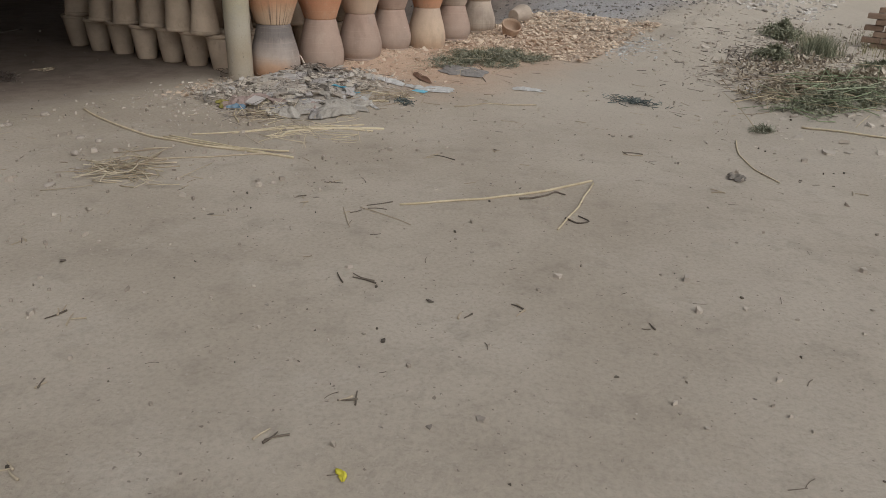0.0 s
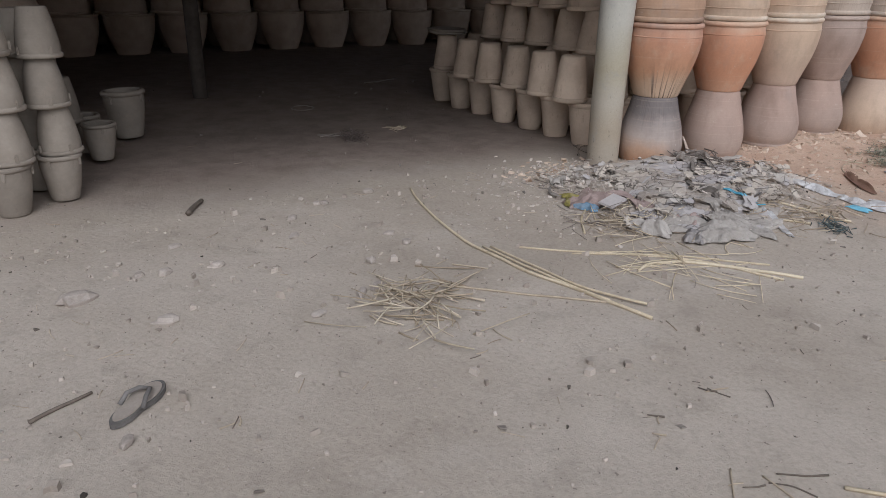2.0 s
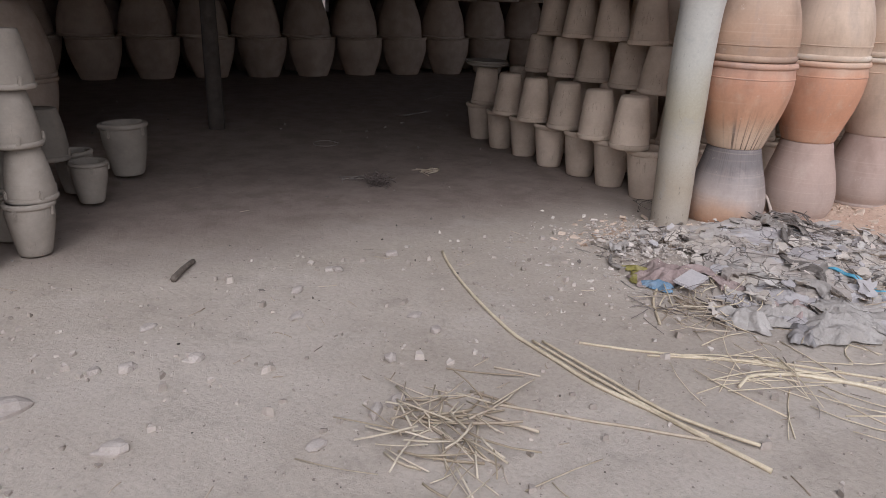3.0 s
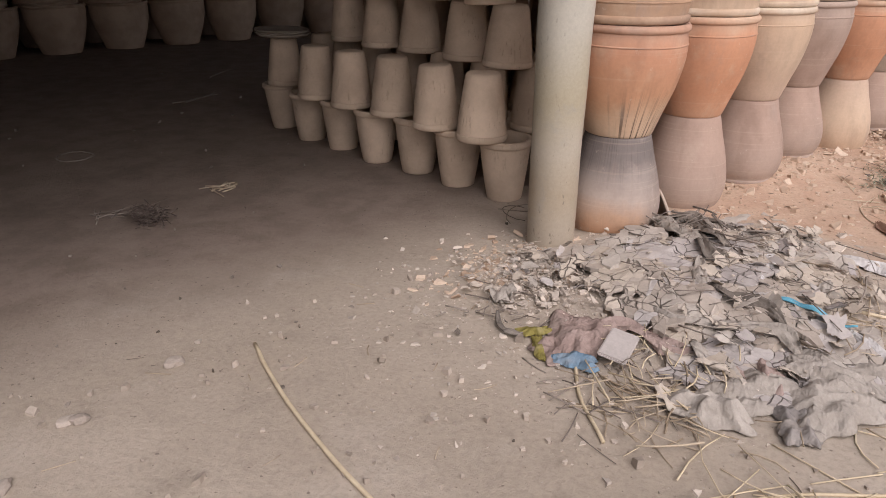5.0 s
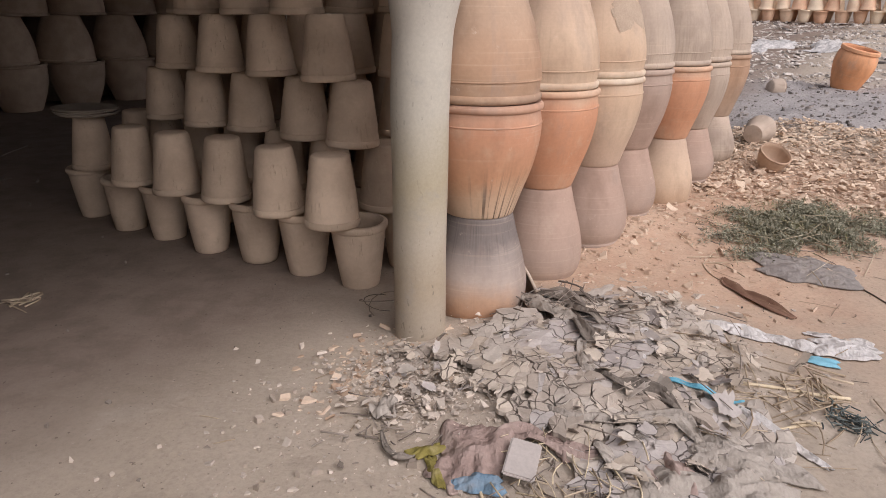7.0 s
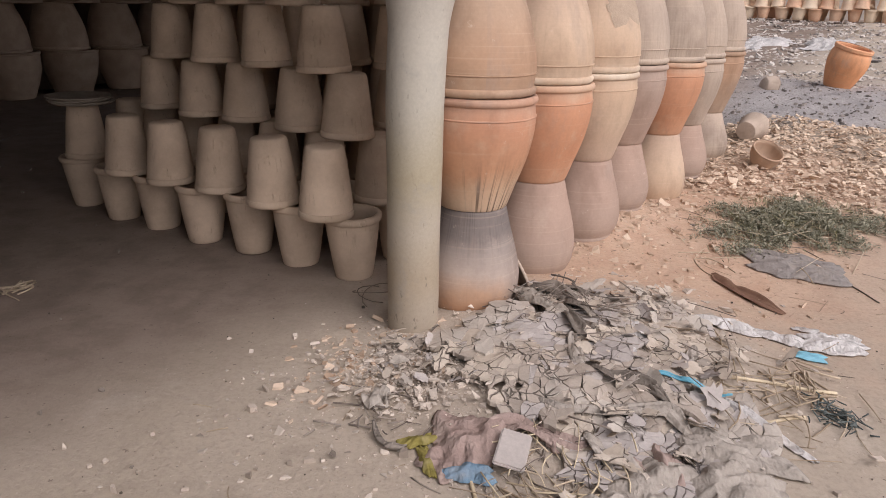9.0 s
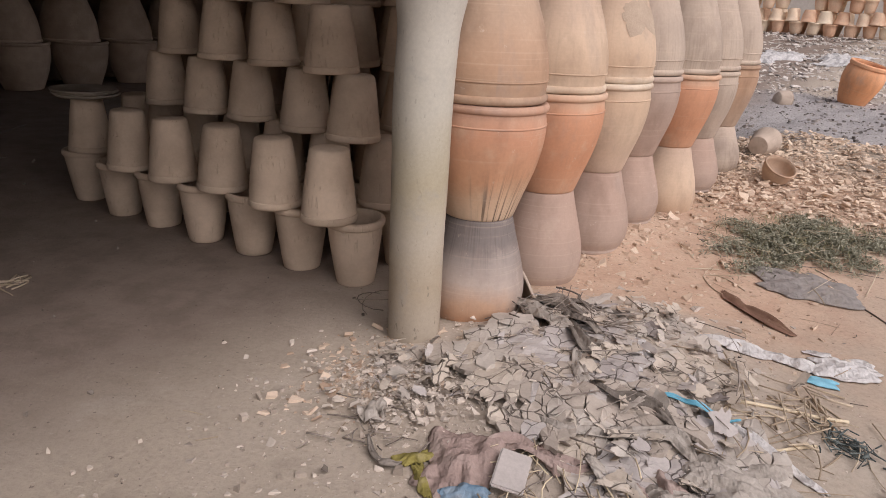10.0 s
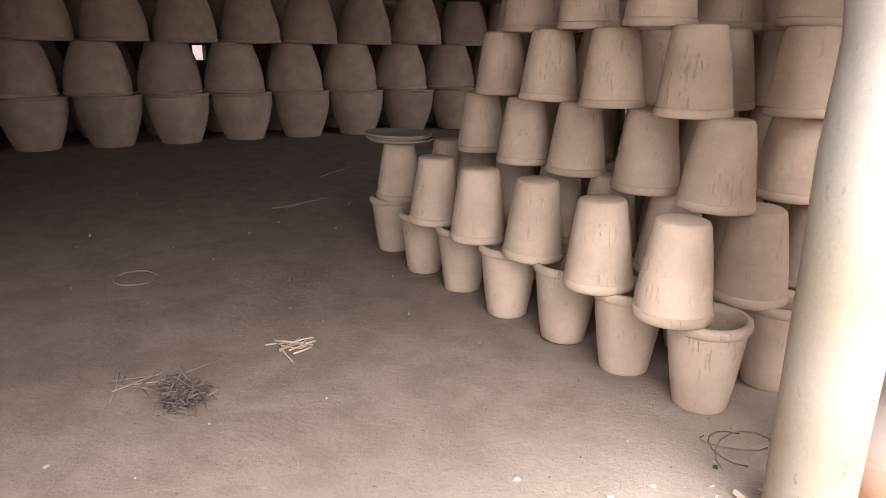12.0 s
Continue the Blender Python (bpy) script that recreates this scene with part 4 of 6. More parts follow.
def slabs_heap():
    """The heap of dried clay: flat cracked sheets by the post and bent flakes thrown over one another."""
    r = random.Random(12)
    heap = new("clay_scrap_heap")
    heap.matrix_world = M(0.1, -0.72, 0)
    tagged(heap, "low heap of cracked grey dried clay slabs by the post", "rubble heap")
    inv = heap.matrix_world.inverted()

    def blocked(u, v):
        return u * u + v * v < 0.027 or (u - 0.355) ** 2 + (v + 0.037) ** 2 < 0.05

    sheets = [  # u, v, half sizes, turn, spacing, lift, unevenness
        (0.02, -0.30, 0.24, 0.22, 30, 0.150, 0.040, 0.016), (-0.10, -0.52, 0.22, 0.18, -20, 0.120, 0.034, 0.020), (-0.14, -0.66, 0.32, 0.22, 35, 0.075, 0.026, 0.036),
        (0.12, -0.66, 0.30, 0.22, -40, 0.130, 0.030, 0.030), (0.44, -0.56, 0.26, 0.18, 60, 0.080, 0.016, 0.050), (0.30, -0.98, 0.26, 0.18, 30, 0.090, 0.014, 0.026), (-0.06, -0.92, 0.26, 0.20, 70, 0.110, 0.022, 0.030),
        (-0.34, -1.16, 0.24, 0.17, -50, 0.070, 0.016, 0.03), (-0.10, -1.32, 0.22, 0.15, 10, 0.085, 0.010, 0.024),
        (-0.32, -0.94, 0.20, 0.13, 20, 0.070, 0.018, 0.024), (-0.24, -0.10, 0.14, 0.10, 20, 0.06, 0.012, 0.012), (-0.18, -1.18, 0.26, 0.13, -30, 0.08, 0.008, 0.026), (0.62, -0.84, 0.16, 0.12, 10, 0.08, 0.004, 0.014)]
    for k, (su, sv, ru, rv, turn, step, lift, amp) in enumerate(sheets):
        ca, sa = math.cos(radians(turn)), math.sin(radians(turn))

        def height(u, v):
            q = Vector((u * 5.0, v * 5.0, k * 3.7))
            return gz(u, v) + lift + 0.85 * amp * (noise.noise(q) + 0.5 * (0.5 - abs(noise.noise(q * 2.1))) * 1.6)

        seeds, tries = [], 0
        while tries < 500:
            tries += 1
            x, y = r.uniform(-1.25, 1.25) * ru, r.uniform(-1.25, 1.25) * rv * 1.6
            room = step * (0.24 + 2.1 * abs(noise.noise(Vector((x * 7, y * 7, k * 1.3)))))
            if all(math.hypot(x - a, y - b) > room for a, b in seeds):
                seeds.append((x, y))
        for x0, y0, poly in cells(seeds, step * 1.5):
            y0, poly = y0 / 1.6, [(a, b / 1.6) for a, b in poly]
            x, y = x0 / ru, y0 / rv
            if x * x + y * y > 1.0 + 0.5 * noise.noise(Vector((x * 1.5, y * 1.5, k * 2.0))) or r.random() < 0.05:
                continue
            poly = [(su + a * ca - b * sa, sv + a * sa + b * ca) for a, b in poly]
            cu, cv = su + x0 * ca - y0 * sa, sv + x0 * sa + y0 * ca
            if any(blocked(a, b) for a, b in poly):
                continue
            span = max(math.hypot(a - cu, b - cv) for a, b in poly)
            gap = 1.0 - r.choice((0.0005, 0.0008, 0.001, 0.002, 0.006)) / span
            tx, ty, th, drop = r.gauss(0, 0.010), r.gauss(0, 0.010), 0.016, r.gauss(0, 0.0015)
            verts, n = [], len(poly)
            for side in (0, 1, 2):
                g = gap * (1.0, 1.0, 1.0 - 0.0015 / span)[side]
                for u, v in poly:
                    u, v = cu + (u - cu) * g, cv + (v - cv) * g
                    verts.append(tuple(inv @ P(u, v, height(u, v) + drop + (u - cu) * tx + (v - cv) * ty + (-th, -0.0012, 0.0)[side])))
            verts.append(tuple(inv @ P(cu, cv, height(cu, cv) + drop)))
            faces = [tuple(range(n))[::-1]]
            for q in range(n):
                p = (q + 1) % n
                faces += [(q, p, n + p, n + q), (n + q, n + p, 2 * n + p, 2 * n + q), (2 * n + q, 2 * n + p, 3 * n)]
            mesh_object("clay_slab", verts, faces, (SLAB, BUFF, UMBER, LILAC)[r.choice((k, k, k, k, r.randrange(4))) % 4], smooth=False, parent=heap)
    # bent flakes, lapped like dry leaves
    for k in range(130):
        if k < 60:
            u, v = r.gauss(0.28, 0.26), r.gauss(-0.80, 0.24)
        elif k < 90:
            u, v = r.gauss(-0.12, 0.26), r.gauss(-1.08, 0.14)
        else:
            u, v = r.gauss(-0.32, 0.13), r.gauss(-0.24, 0.14)
        if blocked(u, v) or ((u - 0.15) / 0.98) ** 2 + ((v + 0.72) / 0.72) ** 2 > 1.0:
            continue
        a, b = r.uniform(0.022, 0.062) * (0.7 if k >= 90 else 1), r.uniform(0.012, 0.034) * (0.7 if k >= 90 else 1)
        turn, bend, tilt, lean_, lift = r.uniform(0, 6.28), r.choice((-1, 1)) * r.uniform(0.5, 9.0), r.gauss(0, 0.28), r.gauss(0, 0.40), r.uniform(0.020, 0.055)
        ca, sa = math.cos(turn), math.sin(turn)
        verts, nx, ny = [], 6, 4
        for side in (0.0, 0.0025):
            for j in range(ny + 1):
                for i in range(nx + 1):
                    x, y = i / nx * 2 - 1, j / ny * 2 - 1
                    rag = 1 + 0.7 * noise.noise(Vector((x * 2.3, y * 2.3, k * 1.7)))
                    q = max(abs(x), abs(y)) / max(math.hypot(x, y), 1e-6)
                    x, y = x * (0.25 + 0.75 * q) * rag * a, y * (0.25 + 0.75 * q) * rag * b
                    z = lift + bend * y * y + 0.010 * noise.noise(Vector((x * 22, y * 22, k))) + x * tilt + y * lean_ + side
                    verts.append(tuple(inv @ P(u + x * ca - y * sa, v + x * sa + y * ca, gz(u, v) + max(0.003 + side, z))))
        w, faces = nx + 1, []
        top = w * (ny + 1)
        for j in range(ny):
            for i in range(nx):
                q = j * w + i
                faces += [(q, q + w, q + w + 1, q + 1), (top + q, top + q + 1, top + q + w + 1, top + q + w)]
        rim = list(range(nx)) + [j * w + nx for j in range(ny)] + [ny * w + i for i in range(nx, 0, -1)] + [j * w for j in range(ny, 0, -1)]
        faces += [(p, q, top + q, top + p) for p, q in zip(rim, rim[1:] + rim[:1])]
        mesh_object("clay_flake", verts, faces, (SLAB, BUFF, LILAC, BUFF)[r.randrange(4)], smooth=False, parent=heap)


slabs_heap()


def ribbon(name, line, width, material, label, category="rag", lift=0.03, arch=0.10, twist=0.45, seed=0.0, thick=0.003):
    """A twisted strip that lies along a line over the ground."""
    fine = []
    for (ua, va), (ub, vb) in zip(line, line[1:]):
        fine += [(ua + (ub - ua) * s / 7, va + (vb - va) * s / 7) for s in range(7)]
    fine.append(line[-1])
    for _ in range(2):
        fine = [fine[0]] + [tuple((fine[i - 1][c] + 2 * fine[i][c] + fine[i + 1][c]) / 4 for c in (0, 1)) for i in range(1, len(fine) - 1)] + [fine[-1]]
    verts, faces, n = [], [], len(fine)
    for i, (u, v) in enumerate(fine):
        du, dv = fine[min(i + 1, n - 1)][0] - fine[max(i - 1, 0)][0], fine[min(i + 1, n - 1)][1] - fine[max(i - 1, 0)][1]
        d = math.hypot(du, dv)
        du, dv = du / d, dv / d
        t = i / (n - 1)
        w = width * (0.35 + 0.65 * min(1.0, 6 * t, 6 * (1 - t))) * (1 + 0.5 * noise.noise(Vector((t * 4, seed, 2.0))))
        roll = twist * 2.2 * noise.noise(Vector((t * 3.0, seed, 5.0)))
        for j in range(11):
            c = j / 10 * 2 - 1
            x = c * w / 2 * math.cos(roll)
            z = lift * (0.75 + 0.5 * noise.noise(Vector((t * 3, seed, 8.0)))) + c * w / 2 * math.sin(roll) + arch * w * (0.5 - c * c) + 0.42 * w * noise.noise(Vector((c * 2.6, t * 3.0, seed)))
            uu, vv = u - dv * x, v + du * x
            verts.append(tuple(P(uu, vv, gz(uu, vv) + max(0.004, z))))
    for i in range(n - 1):
        faces += [(i * 11 + j, i * 11 + j + 1, i * 11 + j + 12, i * 11 + j + 11) for j in range(10)]
    ob = mesh_object(name, verts, faces, material)
    ob.modifiers.new("thickness", "SOLIDIFY").thickness = thick
    return tagged(ob, label, category)


for k, (line, w, mat_, lift, label) in enumerate((
    (((0.34, -0.30), (0.47, -0.29), (0.48, -0.42), (0.32, -0.59), (0.28, -0.68)), 0.07, RAG_DARK, 0.07, "twisted dark rag strip beside the sooty jar"),
    (((0.47, -0.40), (0.30, -0.55), (0.17, -0.69), (0.17, -0.78)), 0.08, RAG_DARK, 0.05, "folded grimy sackcloth strip on the clay heap"),
    (((0.0, -0.70), (-0.03, -0.79), (-0.08, -0.90), (-0.04, -1.02), (-0.11, -1.13)), 0.045, RAG_DARK, 0.045, "long dark rag strip winding over the heap"),
    (((-0.58, -0.73), (-0.50, -0.70), (-0.45, -0.76), (-0.45, -0.86), (-0.44, -0.97), (-0.39, -1.0)), 0.06, RAG_MAUVE, 0.03, "faded mauve rag strip looped round the pale tile"),
    (((-0.31, -0.74), (-0.32, -0.85), (-0.26, -0.94), (-0.22, -1.02), (-0.13, -1.13), (-0.20, -1.22)), 0.06, RAG_GREY, 0.045, "long grey rag strip across the heap"),
    (((-0.37, -0.95), (-0.42, -1.07), (-0.48, -1.17)), 0.09, RAG_GREY, 0.02, "pleated grey cloth strip at the heap's foot"),
    (((0.14, -0.66), (0.0, -0.73), (-0.12, -0.85)), 0.05, RAG_GREY, 0.05, "grey rag strip over clay slabs"),
    (((0.40, -0.24), (0.36, -0.36), (0.30, -0.48), (0.26, -0.57)), 0.08, RAG_GREY, 0.06, "dusty sackcloth fold beside the sooty jar"),
    (((0.52, -0.28), (0.62, -0.40), (0.58, -0.55), (0.66, -0.66)), 0.05, RAG_DARK, 0.03, "thin dark rag strip on the heap's rim"),
    (((0.31, -0.16), (0.40, -0.24), (0.50, -0.29)), 0.03, RAG_DARK, 0.06, "stiff grey rag leaning on the sooty jar"),
    (((0.05, -1.04), (0.20, -1.10), (0.36, -1.06)), 0.05, RAG_GREY, 0.02, "short grey rag strip among flakes"),
    (((-0.69, -0.36), (-0.74, -0.42), (-0.76, -0.48), (-0.72, -0.52)), 0.02, RAG_DARK, 0.03, "thin dark cord loop at the heap's edge"),
    (((-0.62, -0.30), (-0.57, -0.27), (-0.53, -0.29)), 0.10, RAG_GREY, 0.03, "small dusty grey rag at the heap's edge"),
)):
    ribbon("rag", line, w, mat_, label, "rag", lift, seed=2.3 * k + 1.0)
ribbon("plastic_strap", ((0.035, -1.02), (0.055, -1.10), (0.065, -1.18), (0.10, -1.27)), 0.030, CYAN, "thin bright blue plastic strap on the heap", "plastic", 0.045, 0.05, 0.3, 15.2, 0.0015)
ribbon("leaf", ((1.40, -0.85), (1.29, -0.96), (1.18, -1.10), (1.09, -1.25)), 0.075, LEAF_BROWN, "curled withered dark brown leaf on pinkish earth", "leaf", 0.010, 0.03, 0.12, 47.0, 0.0015)


def cloth(name, u, v, along, across, turn, height, seed, material, label, category="rag", crumple=13.0, thick=0.003, lift=0.006):
    """A crumpled sheet lying on the ground with a ragged outline and folds."""
    n, m = 44, 32
    ca, sa = math.cos(radians(turn)), math.sin(radians(turn))
    verts, faces = [], []
    for j in range(m + 1):
        for i in range(n + 1):
            a, b = i / n * 2 - 1, j / m * 2 - 1
            turnang = math.atan2(b, a)
            rag = 1 + 0.5 * noise.noise(Vector((math.cos(turnang) * 1.9, math.sin(turnang) * 1.9, seed))) + 0.10 * noise.noise(Vector((math.cos(turnang) * 4, math.sin(turnang) * 5, seed + 3)))
            k = max(abs(a), abs(b)) / max(math.hypot(a, b), 1e-6)
            x = a * (0.35 + 0.65 * k) * rag * along / 2
            y = b * (0.35 + 0.65 * k) * rag * across / 2
            x += 0.06 * across * noise.noise(Vector((x * 9, y * 9, seed + 4)))
            y += 0.25 * across * noise.noise(Vector((x * 5, seed, 1.0)))
            q = Vector((x * crumple * 0.8, y * crumple * 1.3, seed))
            fold = 0.5 + 0.9 * noise.noise(Vector((x * crumple * 0.45, y * crumple * 1.1, seed)))
            fold2 = 1 - abs(noise.noise(q * 1.3 + Vector((3, 1, 0)))) * 2.6
            edge = 1 - max(abs(a), abs(b)) ** 3
            z = height * (0.12 + 0.88 * edge) * max(0.0, 0.05 + 0.80 * fold + 0.22 * fold2)
            uu, vv = u + x * ca - y * sa, v + x * sa + y * ca
            verts.append(tuple(P(uu, vv, gz(uu, vv) + lift + z)))
    for j in range(m):
        for i in range(n):
            faces.append((j * (n + 1) + i, j * (n + 1) + i + 1, (j + 1) * (n + 1) + i + 1, (j + 1) * (n + 1) + i))
    ob = mesh_object(name, verts, faces, material)
    s = ob.modifiers.new("thickness", "SOLIDIFY")
    s.thickness = thick
    return tagged(ob, label, category)


for row in (
    ("rag", -0.60, -0.66, 0.30, 0.24, 25, 0.065, 1.1, RAG_MAUVE, "dusty mauve cloth crumpled on the clay heap"),
    ("rag", -0.43, -0.88, 0.12, 0.08, 60, 0.03, 2.7, RAG_MAUVE, "scrap of dusty maroon cloth on the heap"),
    ("rag", 1.74, -1.19, 0.48, 0.42, -75, 0.04, 17.7, RAG_SACK, "flattened grey sack lying by the grass"),
    ("plastic_sheet", 0.72, -1.10, 0.26, 0.11, -70, 0.035, 12.4, PLASTIC, "crumpled white plastic bag on the earth"),
    ("plastic_sheet", 0.78, -1.28, 0.24, 0.08, -85, 0.03, 12.9, PLASTIC, "crumpled white plastic bag neck on the earth"),
    ("plastic_sheet", 0.88, -1.48, 0.28, 0.20, -60, 0.045, 13.9, PLASTIC, "crumpled white plastic bag on the earth"),
    ("plastic_sheet", 0.68, -1.42, 0.12, 0.07, -70, 0.02, 13.5, CYAN, "flat scrap of bright blue plastic"),
    ("plastic_sheet", 0.98, -1.36, 0.11, 0.05, -75, 0.015, 14.2, PLASTIC, "small strip of white plastic"),
    ("rag", -0.44, -1.22, 0.30, 0.20, -35, 0.06, 50.2, RAG_GREY, "rumpled grey cloth spilling off the heap"),
    ("rag", -0.16, -1.36, 0.32, 0.22, -70, 0.06, 51.7, RAG_GREY, "rumpled grey cloth at the heap's foot"),
    ("rag", -0.36, -1.19, 0.22, 0.15, 30, 0.08, 52.3, RAG_MAUVE, "small faded pink rag on the heap"),
    ("rag", -0.62, -1.16, 0.26, 0.17, -60, 0.075, 60.2, RAG_GREY, "rumpled grey cloth spilling off the heap"),
    ("rag", -0.36, -1.40, 0.28, 0.18, -20, 0.085, 61.4, RAG_GREY, "rumpled grey cloth at the heap's foot"),
    ("rag", -0.50, -1.36, 0.20, 0.13, 40, 0.06, 62.8, RAG_SACK, "dark grey cloth bundled at the heap's foot"),
    ("plastic_sheet", -0.22, -1.29, 0.22, 0.15, -20, 0.06, 53.9, RAG_GREY, "crumpled pale plastic on the heap"),
    ("plastic_sheet", 0.20, -0.84, 0.20, 0.08, -120, 0.05, 54.4, PLASTIC, "torn white plastic standing in the heap"),
    ("rag", -0.67, -0.53, 0.15, 0.06, 150, 0.035, 4.1, RAG_OLIVE, "twisted olive green rag at the heap's edge"),
    ("rag", -0.73, -0.60, 0.05, 0.15, 140, 0.03, 4.9, RAG_OLIVE, "trailing olive green rag at the heap's edge"),
    ("rag", -0.72, -0.75, 0.17, 0.08, 115, 0.05, 5.6, RAG_BLUE, "crumpled blue rag beside the mauve cloth"),
    ("plastic_sheet", 0.35, -0.82, 0.10, 0.22, -60, 0.04, 11.3, PLASTIC, "torn white plastic on the heap"),
    ("plastic_sheet", 0.04, -1.40, 0.34, 0.05, -115, 0.02, 15.9, PLASTIC, "pale torn plastic strip"),
    ("plastic_sheet", 1.47, -2.04, 0.26, 0.10, -70, 0.02, 20.4, PLASTIC, "dusty white plastic scrap on the path"),
    ("plastic_sheet", 2.90, -3.65, 0.30, 0.16, 10, 0.06, 21.3, PLASTIC, "white plastic bag on dry weeds"),
    ("plastic_sheet", 11.8, 1.4, 1.6, 0.8, -20, 0.10, 22.2, PLASTIC, "large white plastic sheet lying on rubble"),
    ("plastic_sheet", 12.2, 0.3, 1.4, 0.7, -20, 0.10, 23.1, PLASTIC, "large white plastic sheet lying on rubble"),
    ("rag", 0.20, -4.18, 0.12, 0.10, 15, 0.05, 24.4, RAG_DARK, "small dark crumpled scrap on the yard"),
):
    name, u, v, a, b, t, h, seed, mat_, label = row
    cloth(name, u, v, a, b, t, h, seed, mat_, label, "rag" if name == "rag" else "plastic")


def stone(u, v, w, d, h, turn, seed, material, label, name="clay_lump"):
    bm = bmesh.new()
    bmesh.ops.create_icosphere(bm, subdivisions=2, radius=0.5)
    for q in bm.verts:
        k = 1 + 0.5 * noise.noise(q.co * 1.7 + Vector((seed, 0, 0)))
        q.co = Vector((round(q.co.x * k * 3.2) / 3.2 * 0.5 + q.co.x * k * 0.5, q.co.y * k, round(q.co.z * k * 2.5) / 2.5 * 0.5 + q.co.z * k * 0.5))
        q.co = Vector((q.co.x * w * 0.85, q.co.y * d * 0.85, q.co.z * h * 1.25))
    me = bpy.data.meshes.new(name)
    bm.to_mesh(me)
    bm.free()
    me.materials.append(material)
    ob = new(name, me)
    ob.matrix_world = M(u, v, gz(u, v) + h * 0.22, 0, 0, turn)
    return tagged(ob, label, "stone")


for k, (u, v, w, d, h, t) in enumerate((
    (-3.31, -0.85, 0.17, 0.10, 0.06, 20), (-3.01, -1.17, 0.11, 0.07, 0.035, -10), (-2.88, -0.37, 0.09, 0.05, 0.02, 40), (-2.96, -0.70, 0.08, 0.05, 0.035, 10), (-3.06, -0.67, 0.06, 0.05, 0.025, 70),
    (-2.74, -0.70, 0.08, 0.05, 0.03, 10), (-2.26, -0.22, 0.09, 0.05, 0.03, 30), (-2.32, -0.48, 0.09, 0.06, 0.02, 60), (-2.03, -0.05, 0.06, 0.05, 0.03, 0), (-2.46, -1.36, 0.07, 0.06, 0.02, 30),
    (-2.245, -1.25, 0.11, 0.05, 0.03, 60), (-2.157, -1.22, 0.09, 0.06, 0.03, 20), (-2.08, -0.94, 0.07, 0.05, 0.03, 80), (-1.86, -0.62, 0.07, 0.05, 0.02, 0), (-1.84, -0.785, 0.06, 0.05, 0.03, 50),
    (-1.71, 0.09, 0.07, 0.06, 0.03, 15), (-2.06, -0.03, 0.06, 0.05, 0.025, 15), (-3.2, -1.9, 0.06, 0.05, 0.03, 60))):
    stone(u, v, w, d, h, t, k * 1.7, LUMP, "pale broken clay lump lying on the yard")
bm = bmesh.new()
box(bm, (-0.08, -0.048, 0), (0.08, 0.048, 0.014))
bmesh.ops.bevel(bm, geom=bm.edges[:], offset=0.005, segments=2, affect="EDGES")
me = bpy.data.meshes.new("tile")
bm.to_mesh(me)
bm.free()
me.materials.append(plain_material("dusty_grey_tile", (0.44, 0.40, 0.375), (0.53, 0.485, 0.455), 9.0, 0.9, 0.002))
tile = new("tile", me)
tile.matrix_world = M(-0.585, -0.815, gz(-0.585, -0.815) + 0.036, 8, -6, 20)
tagged(tile, "pale grey square tile resting on the rag heap", "tile")


# ---- straw, canes and twigs ----
def tube_data(points, r0, r1, seg=6):
    verts, faces = [], []
    n = len(points)
    for i, p in enumerate(points):
        d = (points[min(i + 1, n - 1)] - points[max(i - 1, 0)]).normalized()
        side = d.cross(Vector((0, 0, 1)))
        side = side.normalized() if side.length > 1e-4 else Vector((1, 0, 0))
        up = side.cross(d)
        r = r0 + (r1 - r0) * i / (n - 1)
        for k in range(seg):
            a = 6.2832 * k / seg
            verts.append(tuple(p + (side * math.cos(a) + up * math.sin(a)) * r))
    for i in range(n - 1):
        for k in range(seg):
            faces.append((i * seg + k, i * seg + (k + 1) % seg, (i + 1) * seg + (k + 1) % seg, (i + 1) * seg + k))
    faces.append(tuple(range(seg))[::-1])
    faces.append(tuple((n - 1) * seg + k for k in range(seg)))
    return verts, faces


def on_ground(line, lift, seed=0.0, wiggle=0.0, steps=5):
    fine = []
    for (ua, va), (ub, vb) in zip(line, line[1:]):
        for s in range(steps):
            t = s / steps
            fine.append((ua + (ub - ua) * t, va + (vb - va) * t))
    fine.append(line[-1])
    for _ in range(2):
        fine = [fine[0]] + [tuple((fine[i - 1][c] + 2 * fine[i][c] + fine[i + 1][c]) / 4 for c in (0, 1)) for i in range(1, len(fine) - 1)] + [fine[-1]]
    pts = []
    for u, v in fine:
        u += wiggle * noise.noise(Vector((u * 6, v * 6, seed)))
        v += wiggle * noise.noise(Vector((u * 6, v * 6, seed + 9)))
        pts.append(P(u, v, gz(u, v) + lift))
    return pts


def stick(name, line, r0, r1, material, label, category="stick", lift=None, wiggle=0.010, seed=0.0):
    v, f = tube_data(on_ground(line, r0 if lift is None else lift, seed, wiggle), r0, r1)
    return tagged(mesh_object(name, v, f, material), label, category)


stick("cane", [(-1.455, 0.03), (-1.52, -0.27), (-1.565, -0.63), (-1.565, -0.95), (-1.50, -1.37), (-1.40, -1.62), (-1.29, -1.94)], 0.007, 0.008, STRAW, "long dry yellow cane lying across the yard", "cane")
stick("cane", [(-1.53, -1.01), (-1.49, -1.25), (-1.42, -1.58), (-1.35, -1.76)], 0.005, 0.006, STRAW, "dry yellow cane lying beside a longer one", "cane", 0.012)
stick("cane", [(-1.50, -1.03), (-1.46, -1.24), (-1.40, -1.60), (-1.235, -1.84)], 0.005, 0.006, STRAW, "dry yellow cane lying beside a longer one", "cane", 0.014)
stick("cane", [(-1.89, -1.33), (-1.705, -1.485), (-1.52, -1.63), (-1.36, -1.76)], 0.005, 0.005, STRAW_GREY, "thin greyish cane on the yard", "cane")
